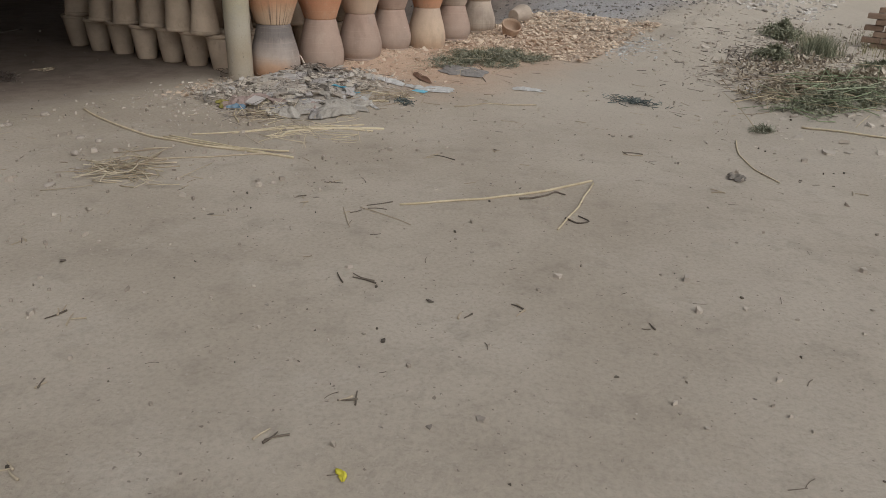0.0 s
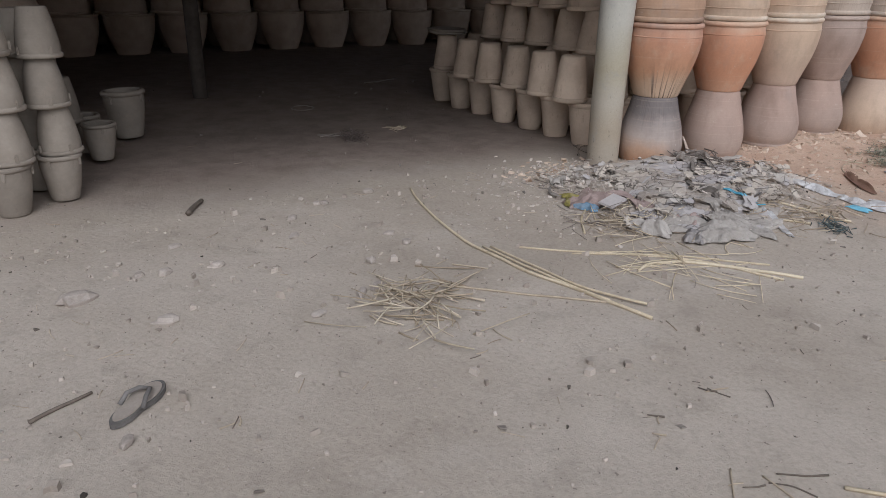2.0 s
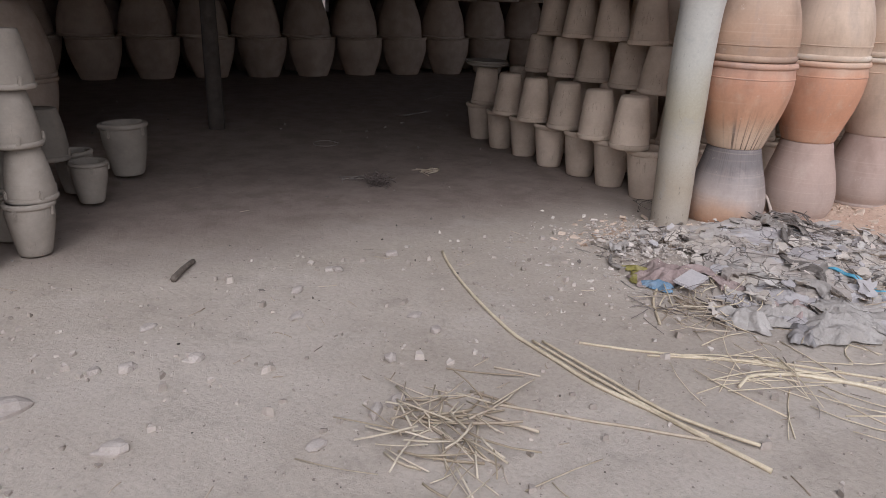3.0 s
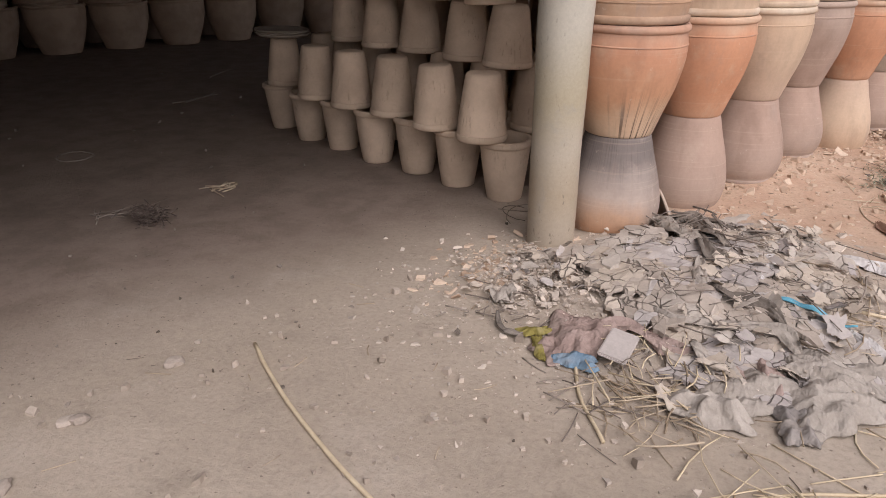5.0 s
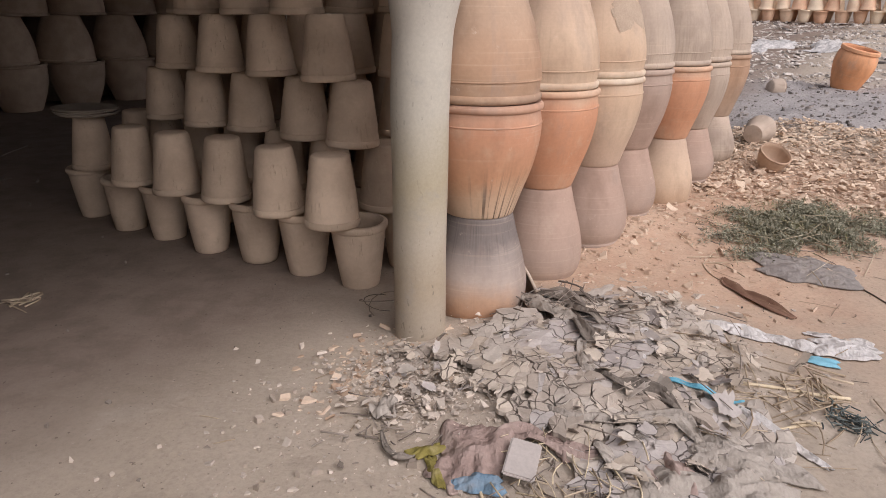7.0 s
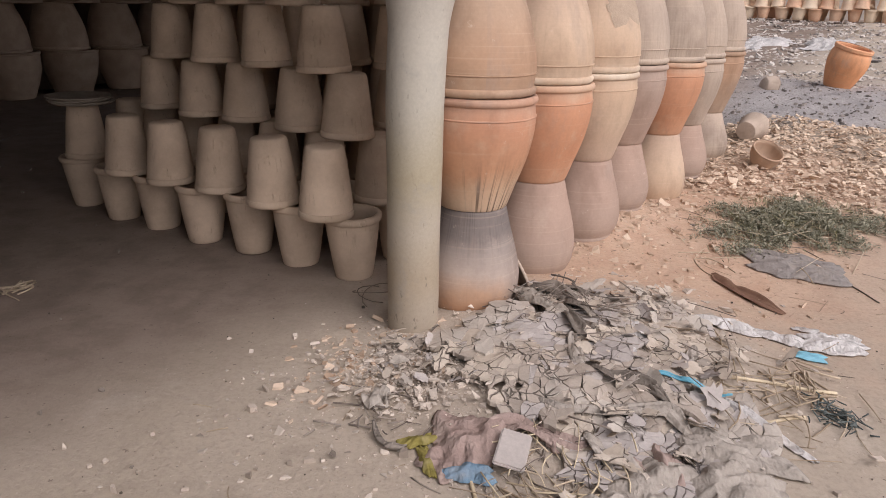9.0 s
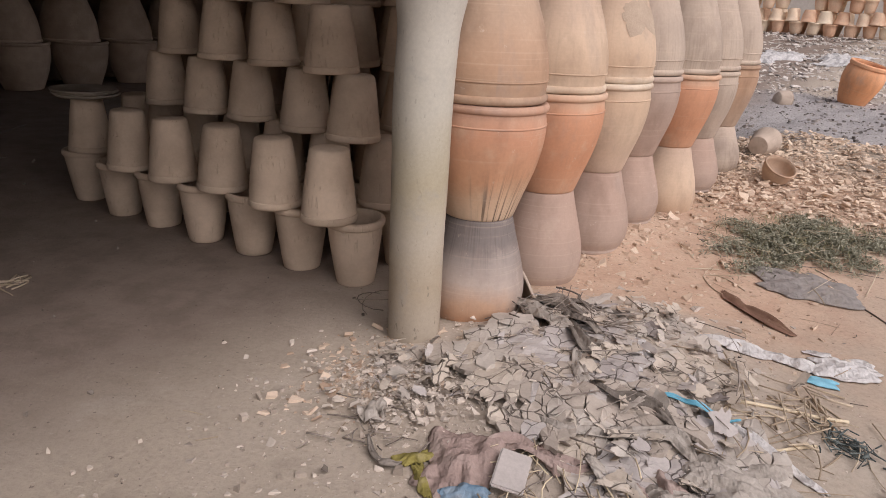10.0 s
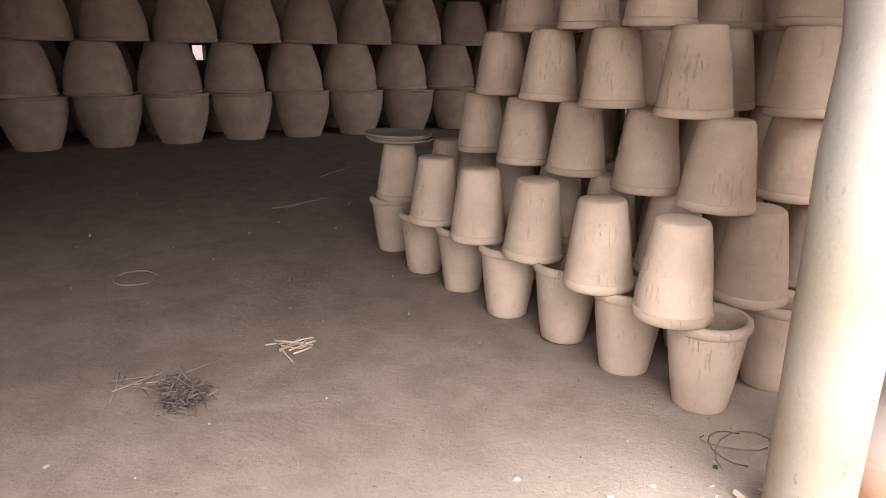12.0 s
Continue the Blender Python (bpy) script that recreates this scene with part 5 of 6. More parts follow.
stick("cane", [(-1.36, -1.07), (-1.12, -1.26), (-0.85, -1.43), (-0.63, -1.66), (-0.50, -1.90)], 0.005, 0.006, STRAW, "long dry cane at the heap's foot", "cane")
stick("cane", [(-1.18, -1.25), (-0.95, -1.37), (-0.72, -1.50), (-0.42, -1.76)], 0.004, 0.005, STRAW, "dry cane at the heap's foot", "cane")
stick("cane", [(-1.035, -1.562), (-0.93, -1.515), (-0.76, -1.57), (-0.63, -1.68), (-0.40, -1.92)], 0.006, 0.008, STRAW, "bent dry cane at the heap's foot", "cane")
stick("cane", [(-1.50, -2.92), (-1.21, -3.165), (-0.907, -3.358), (-0.467, -3.524)], 0.006, 0.007, STRAW, "dry cane lying on the yard", "cane", wiggle=0.015)
stick("cane", [(-0.50, -3.55), (-0.904, -3.642), (-1.246, -3.694)], 0.006, 0.005, STRAW, "broken end of a dry cane on the yard", "cane")
stick("cane", [(1.05, -3.95), (0.72, -4.05), (0.45, -4.22), (0.28, -4.40)], 0.005, 0.004, STRAW, "curved thin cane on the yard", "cane")
stick("twig", [(0.49, -1.90), (0.80, -2.10), (1.06, -2.36)], 0.005, 0.006, STRAW_GREY, "thin pale twig on the path", "twig", wiggle=0.05)
stick("twig", [(0.26, -1.22), (0.35, -1.36), (0.44, -1.55)], 0.006, 0.007, STRAW, "pale twig at the heap's edge", "twig")
stick("twig", [(0.03, -1.18), (0.05, -1.38), (0.20, -1.49)], 0.006, 0.006, STRAW, "bent pale twig at the heap's edge", "twig")
stick("twig", [(-0.95, -1.05), (-0.80, -0.82), (-0.66, -0.70)], 0.006, 0.006, STRAW, "pale straw stalk by the blue rag", "twig")
stick("twig", [(1.40, -0.92), (1.38, -0.82), (1.55, -0.69), (1.60, -0.80), (1.50, -0.94)], 0.003, 0.003, STRAW_GREY, "curved dark twig on pinkish earth", "twig", wiggle=0.05)
stick("twig", [(1.77, -1.35), (1.65, -1.45), (1.50, -1.58)], 0.004, 0.003, TWIG, "dark twig by the grey sack", "twig")
stick("twig", [(-3.45, -1.675), (-3.36, -1.615), (-3.28, -1.57)], 0.007, 0.005, TWIG, "short dark stick on the yard", "twig")
stick("twig", [(-2.748, 0.068), (-2.70, 0.19), (-2.647, 0.296)], 0.016, 0.013, TWIG, "short thick dark stick on the yard", "twig")
stick("twig", [(-1.06, -3.35), (-1.0, -3.43), (-0.87, -3.43), (-0.76, -3.41), (-0.80, -3.52)], 0.006, 0.004, TWIG, "crooked dark twig beside a cane", "twig", wiggle=0.08)
stick("twig", [(-1.10, -3.66), (-1.12, -3.74), (-1.06, -3.78), (-1.03, -3.70)], 0.005, 0.003, TWIG, "hooked dark twig on the yard", "twig")
stick("twig", [(-1.65, -2.79), (-1.66, -2.95), (-1.67, -3.12)], 0.003, 0.002, STRAW_GREY, "thin pale twig on the yard", "twig")
stick("twig", [(-1.706, -2.73), (-1.80, -2.82), (-1.886, -2.92)], 0.003, 0.002, STRAW_GREY, "thin pale twig on the yard", "twig")
stick("twig", [(0.62, 5.35), (1.08, 5.75)], 0.004, 0.004, DUSTY, "thin pale stick on the shed floor", "twig")
stick("twig", [(-0.15, 4.30), (0.10, 4.35), (0.35, 4.45)], 0.006, 0.004, DUSTY, "pale dry stalk on the shed floor", "twig", wiggle=0.06)
stick("twig", [(-0.05, 4.28), (0.25, 4.42), (0.36, 4.58)], 0.006, 0.004, DUSTY, "pale dry stalk on the shed floor", "twig", wiggle=0.06)
ring = [(-1.27 + 0.11 * math.cos(a * 0.5), 3.03 + 0.14 * math.sin(a * 0.5) * (1.0 if a < 7 else 0.8)) for a in range(13)]
stick("wire", ring, 0.004, 0.004, DUSTY, "small bent ring of cane on the shed floor", "wire")
for k in range(3):
    arc = [P(0.12 + 0.13 * math.cos(a * 0.4 + k), 0.27 + 0.03 * k + 0.08 * math.sin(a * 0.4 + k), 0.012 + 0.04 * abs(math.sin(a * 0.4)) + 0.01 * k) for a in range(9)]
    wv, wf = tube_data(arc, 0.0022, 0.0022, 5)
    tagged(mesh_object("wire", wv, wf, TWIG), "loop of thin dark wire beside the post", "wire")


scraps = random.Random(77)
for u, v, size in ((-2.27, -3.27, 0.14), (-1.80, -2.54, 0.06), (-3.14, -2.745, 0.07), (-1.72, -2.78, 0.07), (-1.60, -2.88, 0.14), (-1.75, -2.45, 0.05), (-1.43, -2.42, 0.09), (-0.71, -2.59, 0.13), (0.24, -3.50, 0.12), (-0.33, -2.79, 0.05), (0.35, -4.82, 0.09), (1.79, -3.73, 0.06), (-0.15, -4.16, 0.09),
                   (-2.08, -3.95, 0.07), (-2.87, -3.80, 0.06), (-3.40, -3.02, 0.05), (-3.63, -3.33, 0.06), (-3.13, -2.65, 0.07), (-2.90, -1.93, 0.05), (-2.23, -3.79, 0.06), (-3.16, -3.76, 0.07), (-1.87, -4.37, 0.05)):
    for k in range(scraps.choice((2, 3, 3))):
        a = scraps.uniform(0, 3.14)
        cu, cv = u + scraps.uniform(-.4, .4) * size, v + scraps.uniform(-.4, .4) * size
        l = size * scraps.uniform(0.3, 0.6)
        stick("twig", [(cu - math.cos(a) * l, cv - math.sin(a) * l), (cu + scraps.uniform(-.2, .2) * l, cv + scraps.uniform(-.2, .2) * l), (cu + math.cos(a) * l, cv + math.sin(a) * l)],
              scraps.uniform(0.002, 0.0045), 0.002, scraps.choice((TWIG, STRAW_GREY, STRAW_GREY)), "short dry twig scrap lying on the yard", "twig", seed=u)


def straw_pile(name, u, v, su, sv, count, length, radius, height, material, label, category, seed, kind="stuff"):
    r = random.Random(seed)
    verts, faces = [], []
    for _ in range(count):
        a = r.uniform(0, 6.28)
        l = length * r.uniform(0.35, 1.0)
        cu, cv = r.gauss(u, su), r.gauss(v, sv)
        z = gz(cu, cv) + r.uniform(0, height)
        dz = r.gauss(0, height * 0.4)
        bend = r.gauss(0, 0.045) * l
        pts = []
        for t in (-0.5, -0.17, 0.17, 0.5):
            x, y = cu + math.cos(a) * l * t - math.sin(a) * bend * (t * t * 4 - 0.5), cv + math.sin(a) * l * t + math.cos(a) * bend * (t * t * 4 - 0.5)
            pts.append(P(x, y, max(gz(x, y) + radius, z + dz * t)))
        rr = radius * r.uniform(0.5, 1.2)
        vv, ff = tube_data(pts, rr, rr * 0.8, 5)
        base = len(verts)
        verts += vv
        faces += [tuple(base + i for i in f) for f in ff]
    return tagged(mesh_object(name, verts, faces, material), label, category, kind=kind)


TUFT = plain_material("matted_fibre", (0.085, 0.065, 0.055), (0.20, 0.16, 0.135), 18.0, 0.95, 0.001, island=True)
straw_pile("straw_pile", -1.98, -1.36, 0.12, 0.10, 15, 0.38, 0.0046, 0.03, STRAW_GREY, "long dry stalks over a small straw pile", "straw", 72)
straw_pile("straw_pile", -2.08, -1.47, 0.10, 0.14, 62, 0.26, 0.0042, 0.04, DRYSTALK, "small pile of broken dry straw on the yard", "straw", 3)
straw_pile("straw_litter", -0.80, -1.52, 0.18, 0.18, 40, 0.36, 0.0026, 0.02, STRAW, "loose yellow straw at the heap's foot", "straw", 5)
straw_pile("straw_litter", -0.55, -0.95, 0.12, 0.12, 40, 0.22, 0.0028, 0.04, STRAW, "loose yellow straw between the rags", "straw", 6)
straw_pile("straw_litter", 0.05, -1.25, 0.28, 0.20, 60, 0.26, 0.0028, 0.03, STRAW_GREY, "loose dry stalks on the heap", "straw", 7)
straw_pile("straw_litter", -0.70, -1.02, 0.10, 0.12, 70, 0.20, 0.0028, 0.03, STRAW_GREY, "short dry straw at the heap's foot", "straw", 70)
straw_pile("straw_litter", -0.72, -0.92, 0.14, 0.14, 36, 0.16, 0.0026, 0.02, DUSTY, "dark dry straw at the heap's foot", "straw", 71)
straw_pile("root_tangle", 0.42, -0.40, 0.12, 0.10, 45, 0.16, 0.004, 0.08, DUSTY, "tangle of dry roots and rags beside the jar", "straw", 8)
# dark strands, added also to stand in for shaded gaps between slabs
straw_pile("root_tangle", 0.40, -0.58, 0.14, 0.12, 34, 0.24, 0.0032, 0.09, DUSTY, "dark dry strands deepening the shaded gaps on the heap", "straw", 65)
straw_pile("root_tangle", 0.05, -0.95, 0.34, 0.18, 26, 0.24, 0.0028, 0.07, DUSTY, "dark dry strands deepening the shaded gaps on the heap", "straw", 66)
straw_pile("straw_litter", 0.36, -1.46, 0.09, 0.07, 40, 0.16, 0.004, 0.03, STRAW_GREY, "small tangle of dry stalks on the earth", "straw", 9)
straw_pile("straw_litter", -0.60, -0.32, 0.10, 0.10, 30, 0.10, 0.003, 0.03, DUSTY, "dark wiry stalks at the heap's edge", "straw", 10)
straw_pile("straw_tuft", -1.31, 1.48, 0.035, 0.05, 190, 0.10, 0.0028, 0.07, TUFT, "small tuft of dusty fibres on the shed floor", "straw", 11)
straw_pile("straw_tuft", -1.36, 1.72, 0.10, 0.04, 9, 0.26, 0.003, 0.012, DUSTY, "trailing dusty fibres on the shed floor", "straw", 12)
straw_pile("straw_tuft", -0.83, 1.76, 0.05, 0.03, 14, 0.20, 0.004, 0.015, STRAW_GREY, "few pale stalks lying on the shed floor", "straw", 13)
NET = plain_material("dark_netting", (0.06, 0.07, 0.068), (0.17, 0.20, 0.19), 18.0, 0.8, 0.001, island=True)
straw_pile("net_scrap", 1.68, -2.93, 0.06, 0.12, 150, 0.09, 0.003, 0.03, NET, "dark tangled net scrap on the path", "net", 51)
straw_pile("net_scrap", 0.28, -1.57, 0.035, 0.04, 90, 0.06, 0.003, 0.025, NET, "small black net scrap on the earth", "net", 52)
straw_pile("twig_litter", -0.8, -3.2, 2.2, 1.6, 80, 0.06, 0.0016, 0.004, TWIG, "tiny dark twigs strewn over the yard", "twigs", 15)
straw_pile("twig_litter", 5.0, -2.6, 2.2, 1.2, 160, 0.14, 0.0025, 0.02, DUSTY, "dark twigs strewn over the path and rubble", "twigs", 16)
straw_pile("twig_litter", -2.0, -1.2, 1.3, 0.9, 90, 0.09, 0.002, 0.004, STRAW_GREY, "pale straw bits strewn before the shed", "twigs", 17)
straw_pile("twig_litter", 1.2, -2.2, 1.2, 0.8, 60, 0.16, 0.002, 0.006, STRAW_GREY, "pale straw bits strewn over the path", "twigs", 18)


def grass(name, u, v, su, sv, count, length, width, material, label, seed, spread=0.8, square=False):
    r = random.Random(seed)
    verts, faces = [], []
    for _ in range(count):
        if square:
            a, q = r.uniform(0, 6.28), r.random() ** 0.5
            cu, cv = u + su * q * math.cos(a), v + sv * q * math.sin(a)
            if noise.noise(Vector((cu * 3.5, cv * 3.5, seed))) < -0.55 or q > 0.82 + 0.4 * noise.noise(Vector((math.cos(a) * 2, math.sin(a) * 2, seed))):
                continue
        else:
            cu, cv = r.gauss(u, su), r.gauss(v, sv)
        z = gz(cu, cv)
        l = length * r.uniform(0.4, 1.0)
        a, lean_ = r.uniform(0, 6.28), r.uniform(0.2, spread)
        w = width * r.uniform(0.6, 1.3)
        du, dv = math.cos(a), math.sin(a)
        base = len(verts)
        for t in (0.0, 0.5, 1.0):
            out = l * lean_ * t * t
            up = l * t * (1 - 0.45 * lean_ * t)
            ww = w * (1 - t * 0.85)
            for s in (-1, 1):
                verts.append(tuple(P(cu + du * out - dv * ww * s, cv + dv * out + du * ww * s, z + up)))
        faces += [(base, base + 1, base + 3, base + 2), (base + 2, base + 3, base + 5, base + 4)]
    return tagged(mesh_object(name, verts, faces, material), label, "grass", kind="stuff")


def tangle(name, u, v, su, sv, turn, count, length, width, height, material, label, seed, category="grass"):
    """Creeping weed: small leaves at every angle through a low uneven mat."""
    r = random.Random(seed)
    ca, sa = math.cos(radians(turn)), math.sin(radians(turn))
    verts, faces = [], []
    while len(faces) < count:
        a, q = r.uniform(0, 6.2832), abs(r.gauss(0, 0.5)) if r.random() < 0.5 else r.random() ** 0.5
        rim = 0.9 + 0.55 * noise.noise(Vector((math.cos(a) * 1.8, math.sin(a) * 1.8, seed))) + 0.35 * noise.noise(Vector((math.cos(a) * 6, math.sin(a) * 6, seed)))
        if q > rim:
            continue
        x, y = su * q * math.cos(a), sv * q * math.sin(a)
        cu, cv = u + x * ca - y * sa, v + x * sa + y * ca
        thick = noise.noise(Vector((cu * 5, cv * 5, seed))) + 0.6 * noise.noise(Vector((cu * 14, cv * 14, seed)))
        if thick < -0.42 + 0.25 * q / rim or r.random() < (q / rim) ** 4:
            continue
        z = gz(cu, cv) + 0.003 + height * r.random() * (1 - 0.7 * q / rim) * (0.6 + 0.8 * max(0, thick + 0.3))
        l, w, yaw, pitch = length * r.uniform(0.35, 1.2), width * r.uniform(0.6, 1.4), r.uniform(0, 6.2832), r.gauss(0.25, 0.5)
        d = Vector((math.cos(yaw) * math.cos(pitch), math.sin(yaw) * math.cos(pitch), math.sin(pitch)))
        side = Vector((-math.sin(yaw), math.cos(yaw), r.uniform(-.6, .6))).normalized() * w
        p = P(cu, cv, max(z, gz(cu, cv) + 0.003 - min(0, d.z) * l))
        b = len(verts)
        verts += [tuple(p), tuple(p + d * l * 0.45 + side), tuple(p + d * l + Vector((0, 0, -0.15 * l))), tuple(p + d * l * 0.45 - side)]
        faces.append((b, b + 1, b + 2, b + 3))
    return tagged(mesh_object(name, verts, faces, material), label, category, kind="stuff")


tangle("grass_clump", 2.45, -1.00, 0.80, 0.50, -25, 24000, 0.034, 0.0038, 0.075, GREEN, "low creeping dusty green weed mat", 21)
tangle("grass_clump", 2.37, -0.99, 0.82, 0.50, -22, 1500, 0.07, 0.003, 0.07, DRYGREEN, "dry blades through the green weed mat", 22)
straw_pile("weed_stalks", 2.35, -1.02, 0.42, 0.26, 70, 0.30, 0.0026, 0.07, DRYSTALK, "dry stalks caught in the green weed mat", "weeds", 61)
straw_pile("weed_stalks", 2.15, -0.92, 0.20, 0.30, 40, 0.24, 0.0022, 0.02, DUSTY, "dark dry stalks fringing the green weed mat", "weeds", 62)
# weeds pulled and heaped beside the path
tangle("weed_heap", 2.50, -4.40, 0.75, 0.42, -30, 9000, 0.05, 0.006, 0.12, WEED, "dusty green pulled weeds beside the path", 23)
tangle("weed_heap", 3.10, -4.25, 0.95, 0.62, -30, 6000, 0.08, 0.009, 0.14, WITHER, "withered pulled weeds heaped beside the path", 24)
tangle("weed_heap", 3.15, -4.00, 0.50, 0.34, -30, 1000, 0.09, 0.014, 0.10, DRYLEAF, "curled dry leaves on the weed heap", 28)
tangle("weed_heap", 3.40, -4.50, 0.9, 0.5, -10, 900, 0.10, 0.016, 0.12, DRYLEAF, "curled dry leaves on the weed heap", 30)
tangle("grass_clump", 4.95, -4.50, 0.5, 0.3, 0, 4200, 0.06, 0.006, 0.12, WEED, "dusty green weeds beside the path", 29)
tangle("shrub", 4.60, -3.45, 0.34, 0.28, 0, 2600, 0.06, 0.007, 0.16, WEED, "low grey-green shrub beside the path", 32, "shrub")
tangle("shrub", 6.3, -3.2, 0.45, 0.35, 0, 2600, 0.08, 0.008, 0.22, WEED, "low grey-green shrub beside the path", 33, "shrub")
tangle("grass_clump", 1.42, -4.05, 0.17, 0.10, 0, 420, 0.05, 0.004, 0.05, GREEN, "tiny green weed on the yard", 27)
grass("grass_clump", 5.45, -3.78, 0.12, 0.10, 900, 0.30, 0.004, WEED, "tall tuft of green grass", 34, 0.7)
straw_pile("weed_stalks", 2.75, -4.25, 0.55, 0.36, 46, 0.55, 0.0036, 0.14, STRAW, "pale bent stalks over the weed heap", "weeds", 63)
straw_pile("weed_stalks", 3.00, -3.95, 0.35, 0.25, 110, 0.26, 0.004, 0.10, STRAW_GREY, "broken dry stalks on the weed heap", "weeds", 64)
stick("cane", [(1.60, -4.28), (1.56, -4.53), (1.53, -4.79), (1.52, -5.1)], 0.008, 0.007, STRAW, "pale dry cane before the weed heap", "cane")
straw_pile("weed_stalks", 2.55, -4.35, 0.45, 0.30, 60, 0.50, 0.0050, 0.16, SAPSTALK, "pale green bent stalks over the weed heap", "weeds", 73)
grass("grass_clump", 5.8, -3.7, 0.10, 0.10, 350, 0.30, 0.0035, DRYGREEN, "tall tuft of drying grass", 25, 0.6)
grass("grass_clump", 7.2, -4.5, 0.6, 0.3, 900, 0.18, 0.004, DRYGREEN, "drying weeds among bricks", 26, 0.9)

straw_pile("weed_litter", 4.3, -3.35, 0.8, 0.35, 260, 0.16, 0.004, 0.03, UMBERBIT, "dry broken stalks strewn beside the path", "weeds", 67)
tangle("weed_litter", 4.6, -3.6, 1.7, 0.6, -12, 1500, 0.08, 0.013, 0.05, DRYLEAF, "dry leaves strewn beside the path", 68, "weeds")
tangle("weed_litter", 4.8, -3.5, 1.8, 0.6, -12, 1200, 0.07, 0.012, 0.05, UMBERBIT, "dark dry leaves strewn beside the path", 69, "weeds")

# ---- strewn chips, clods and potsherds ----
chips("clay_chips", STONE, 1100, area(-4.6, 0.6, -2.6, 0.35), (0.005, 0.026), (0.3, 0.8), "small pale clay crumbs strewn before the shed", "gravel", 31)
chips("clay_clods", STONE, 460, area(-4.6, -0.25, -2.4, 0.1), (0.012, 0.055), (0.35, 0.75), "pale clay clods strewn before the shed", "gravel", 49)
chips("clay_clods", STONE, 120, area(-4.6, 2.2, -6.0, -2.4), (0.014, 0.045), (0.35, 0.75), "pale clods strewn over the yard", "gravel", 50)
chips("clay_clods", UMBERBIT, 110, area(-4.6, 2.2, -6.0, 0.2), (0.012, 0.045), (0.08, 0.25), "dark dry leaf crumbs strewn over the yard", "gravel", 53, 0.6)
chips("clay_chips", PALEFLAKE, 1500, blob(-0.42, -0.45, 0.34, 0.34), (0.005, 0.038), (0.12, 0.45), "pale clay crumbs round the heap", "gravel", 32)
chips("clay_chips", PALEFLAKE, 420, blob(0.15, -0.85, 0.42, 0.36), (0.008, 0.04), (0.06, 0.22), "grey clay flakes over the heap", "gravel", 33, 0.4, 0.25, 0.05)
chips("clay_chips", PALEFLAKE, 800, blob(-0.36, -0.26, 0.13, 0.15), (0.01, 0.05), (0.08, 0.3), "buff clay crumbs between post and heap", "gravel", 56, 0.5, 0.3, 0.02)
chips("clay_chips", UMBERBIT, 90, blob(0.12, -0.75, 0.40, 0.34), (0.01, 0.06), (0.05, 0.2), "dark dry scraps over the heap", "gravel", 54, 0.7, 0.5, 0.06)
chips("clay_chips", CHIP, 1000, area(0.6, 3.6, -1.4, 0.0), (0.006, 0.055), (0.12, 0.4), "orange-buff chips on the brick dust", "gravel", 34)
chips("potsherds", SHARD, 8000, lambda r: (2.9 + 2.5 * r.random() ** 0.9, r.uniform(-1.9, 0.25)), (0.015, 0.085), (0.08, 0.22), "buff and orange potsherds piled as rubble", "rubble", 35, 0.5, 0.28, 0.03)
chips("clay_chips", CHIP, 700, lambda r: (0.9 + 2.6 * r.random() ** 0.8, -0.12 - 0.8 * r.random() ** 1.6), (0.012, 0.085), (0.10, 0.35), "buff sherds strewn at the jars' feet", "rubble", 46, 0.7)
chips("clay_chips", PALEFLAKE, 260, blob(0.62, -0.72, 0.22, 0.24), (0.02, 0.10), (0.06, 0.18), "pale clay flakes at the heap's rim", "gravel", 47, 0.5)
chips("clay_chips", CHIP, 420, blob(-0.30, -0.05, 0.20, 0.13), (0.01, 0.06), (0.10, 0.4), "buff chips round the post's foot", "gravel", 48, 0.5)
chips("potsherds", PALERUBBLE, 9000, lambda r: (8.2 + 8.5 * r.random() ** 1.1, r.uniform(-3.2, 4.2)), (0.03, 0.15), (0.08, 0.25), "grey and buff rubble over the rising ground", "rubble", 36)
chips("dark_rubble", RUBBLE, 1500, lambda r: (r.uniform(5.2, 8.8), r.uniform(-1.6, 2.4)), (0.015, 0.07), (0.2, 0.5), "grey burnt clods on the ash", "rubble", 55)
chips("dark_rubble", RUBBLE, 600, lambda r: (8.4 + 8.0 * r.random() ** 1.2, r.uniform(-2.5, 4.0)), (0.03, 0.14), (0.12, 0.4), "dark burnt rubble over the rising ground", "rubble", 37)
chips("clay_chips", FLAKE, 1300, lambda r: (r.uniform(3.0, 9.0), r.uniform(-5.5, -2.6)), (0.015, 0.12), (0.12, 0.4), "broken sherds beside the path", "rubble", 38)
chips("earth_specks", STONE, 650, area(-5.0, 3.0, -6.0, -1.6), (0.005, 0.026), (0.3, 0.8), "tiny pale pebbles strewn over the yard", "gravel", 39)
chips("earth_specks", DARKBIT, 600, area(-5.0, 3.5, -6.0, 0.6), (0.005, 0.022), (0.2, 0.7), "tiny dark specks strewn over the yard", "gravel", 40)
chips("ash_litter", PLASTIC, 380, lambda r: (3.5 + r.uniform(0, 1.0) + r.gauss(0, 0.12), -2.1 + r.gauss(0, 0.13) + 0.12 * r.random()), (0.015, 0.08), (0.05, 0.3), "pale torn scraps strewn beside the path", "litter", 43)
chips("leaf_litter", FLAKE, 500, blob(3.0, -4.5, 0.9, 0.45), (0.03, 0.16), (0.05, 0.2), "dry curled leaves and flakes among weeds", "litter", 44)
chips("floor_specks", DUSTY, 260, area(-4.0, 2.0, 0.4, 6.5), (0.006, 0.03), (0.3, 0.8), "pale crumbs on the shed floor", "gravel", 41)
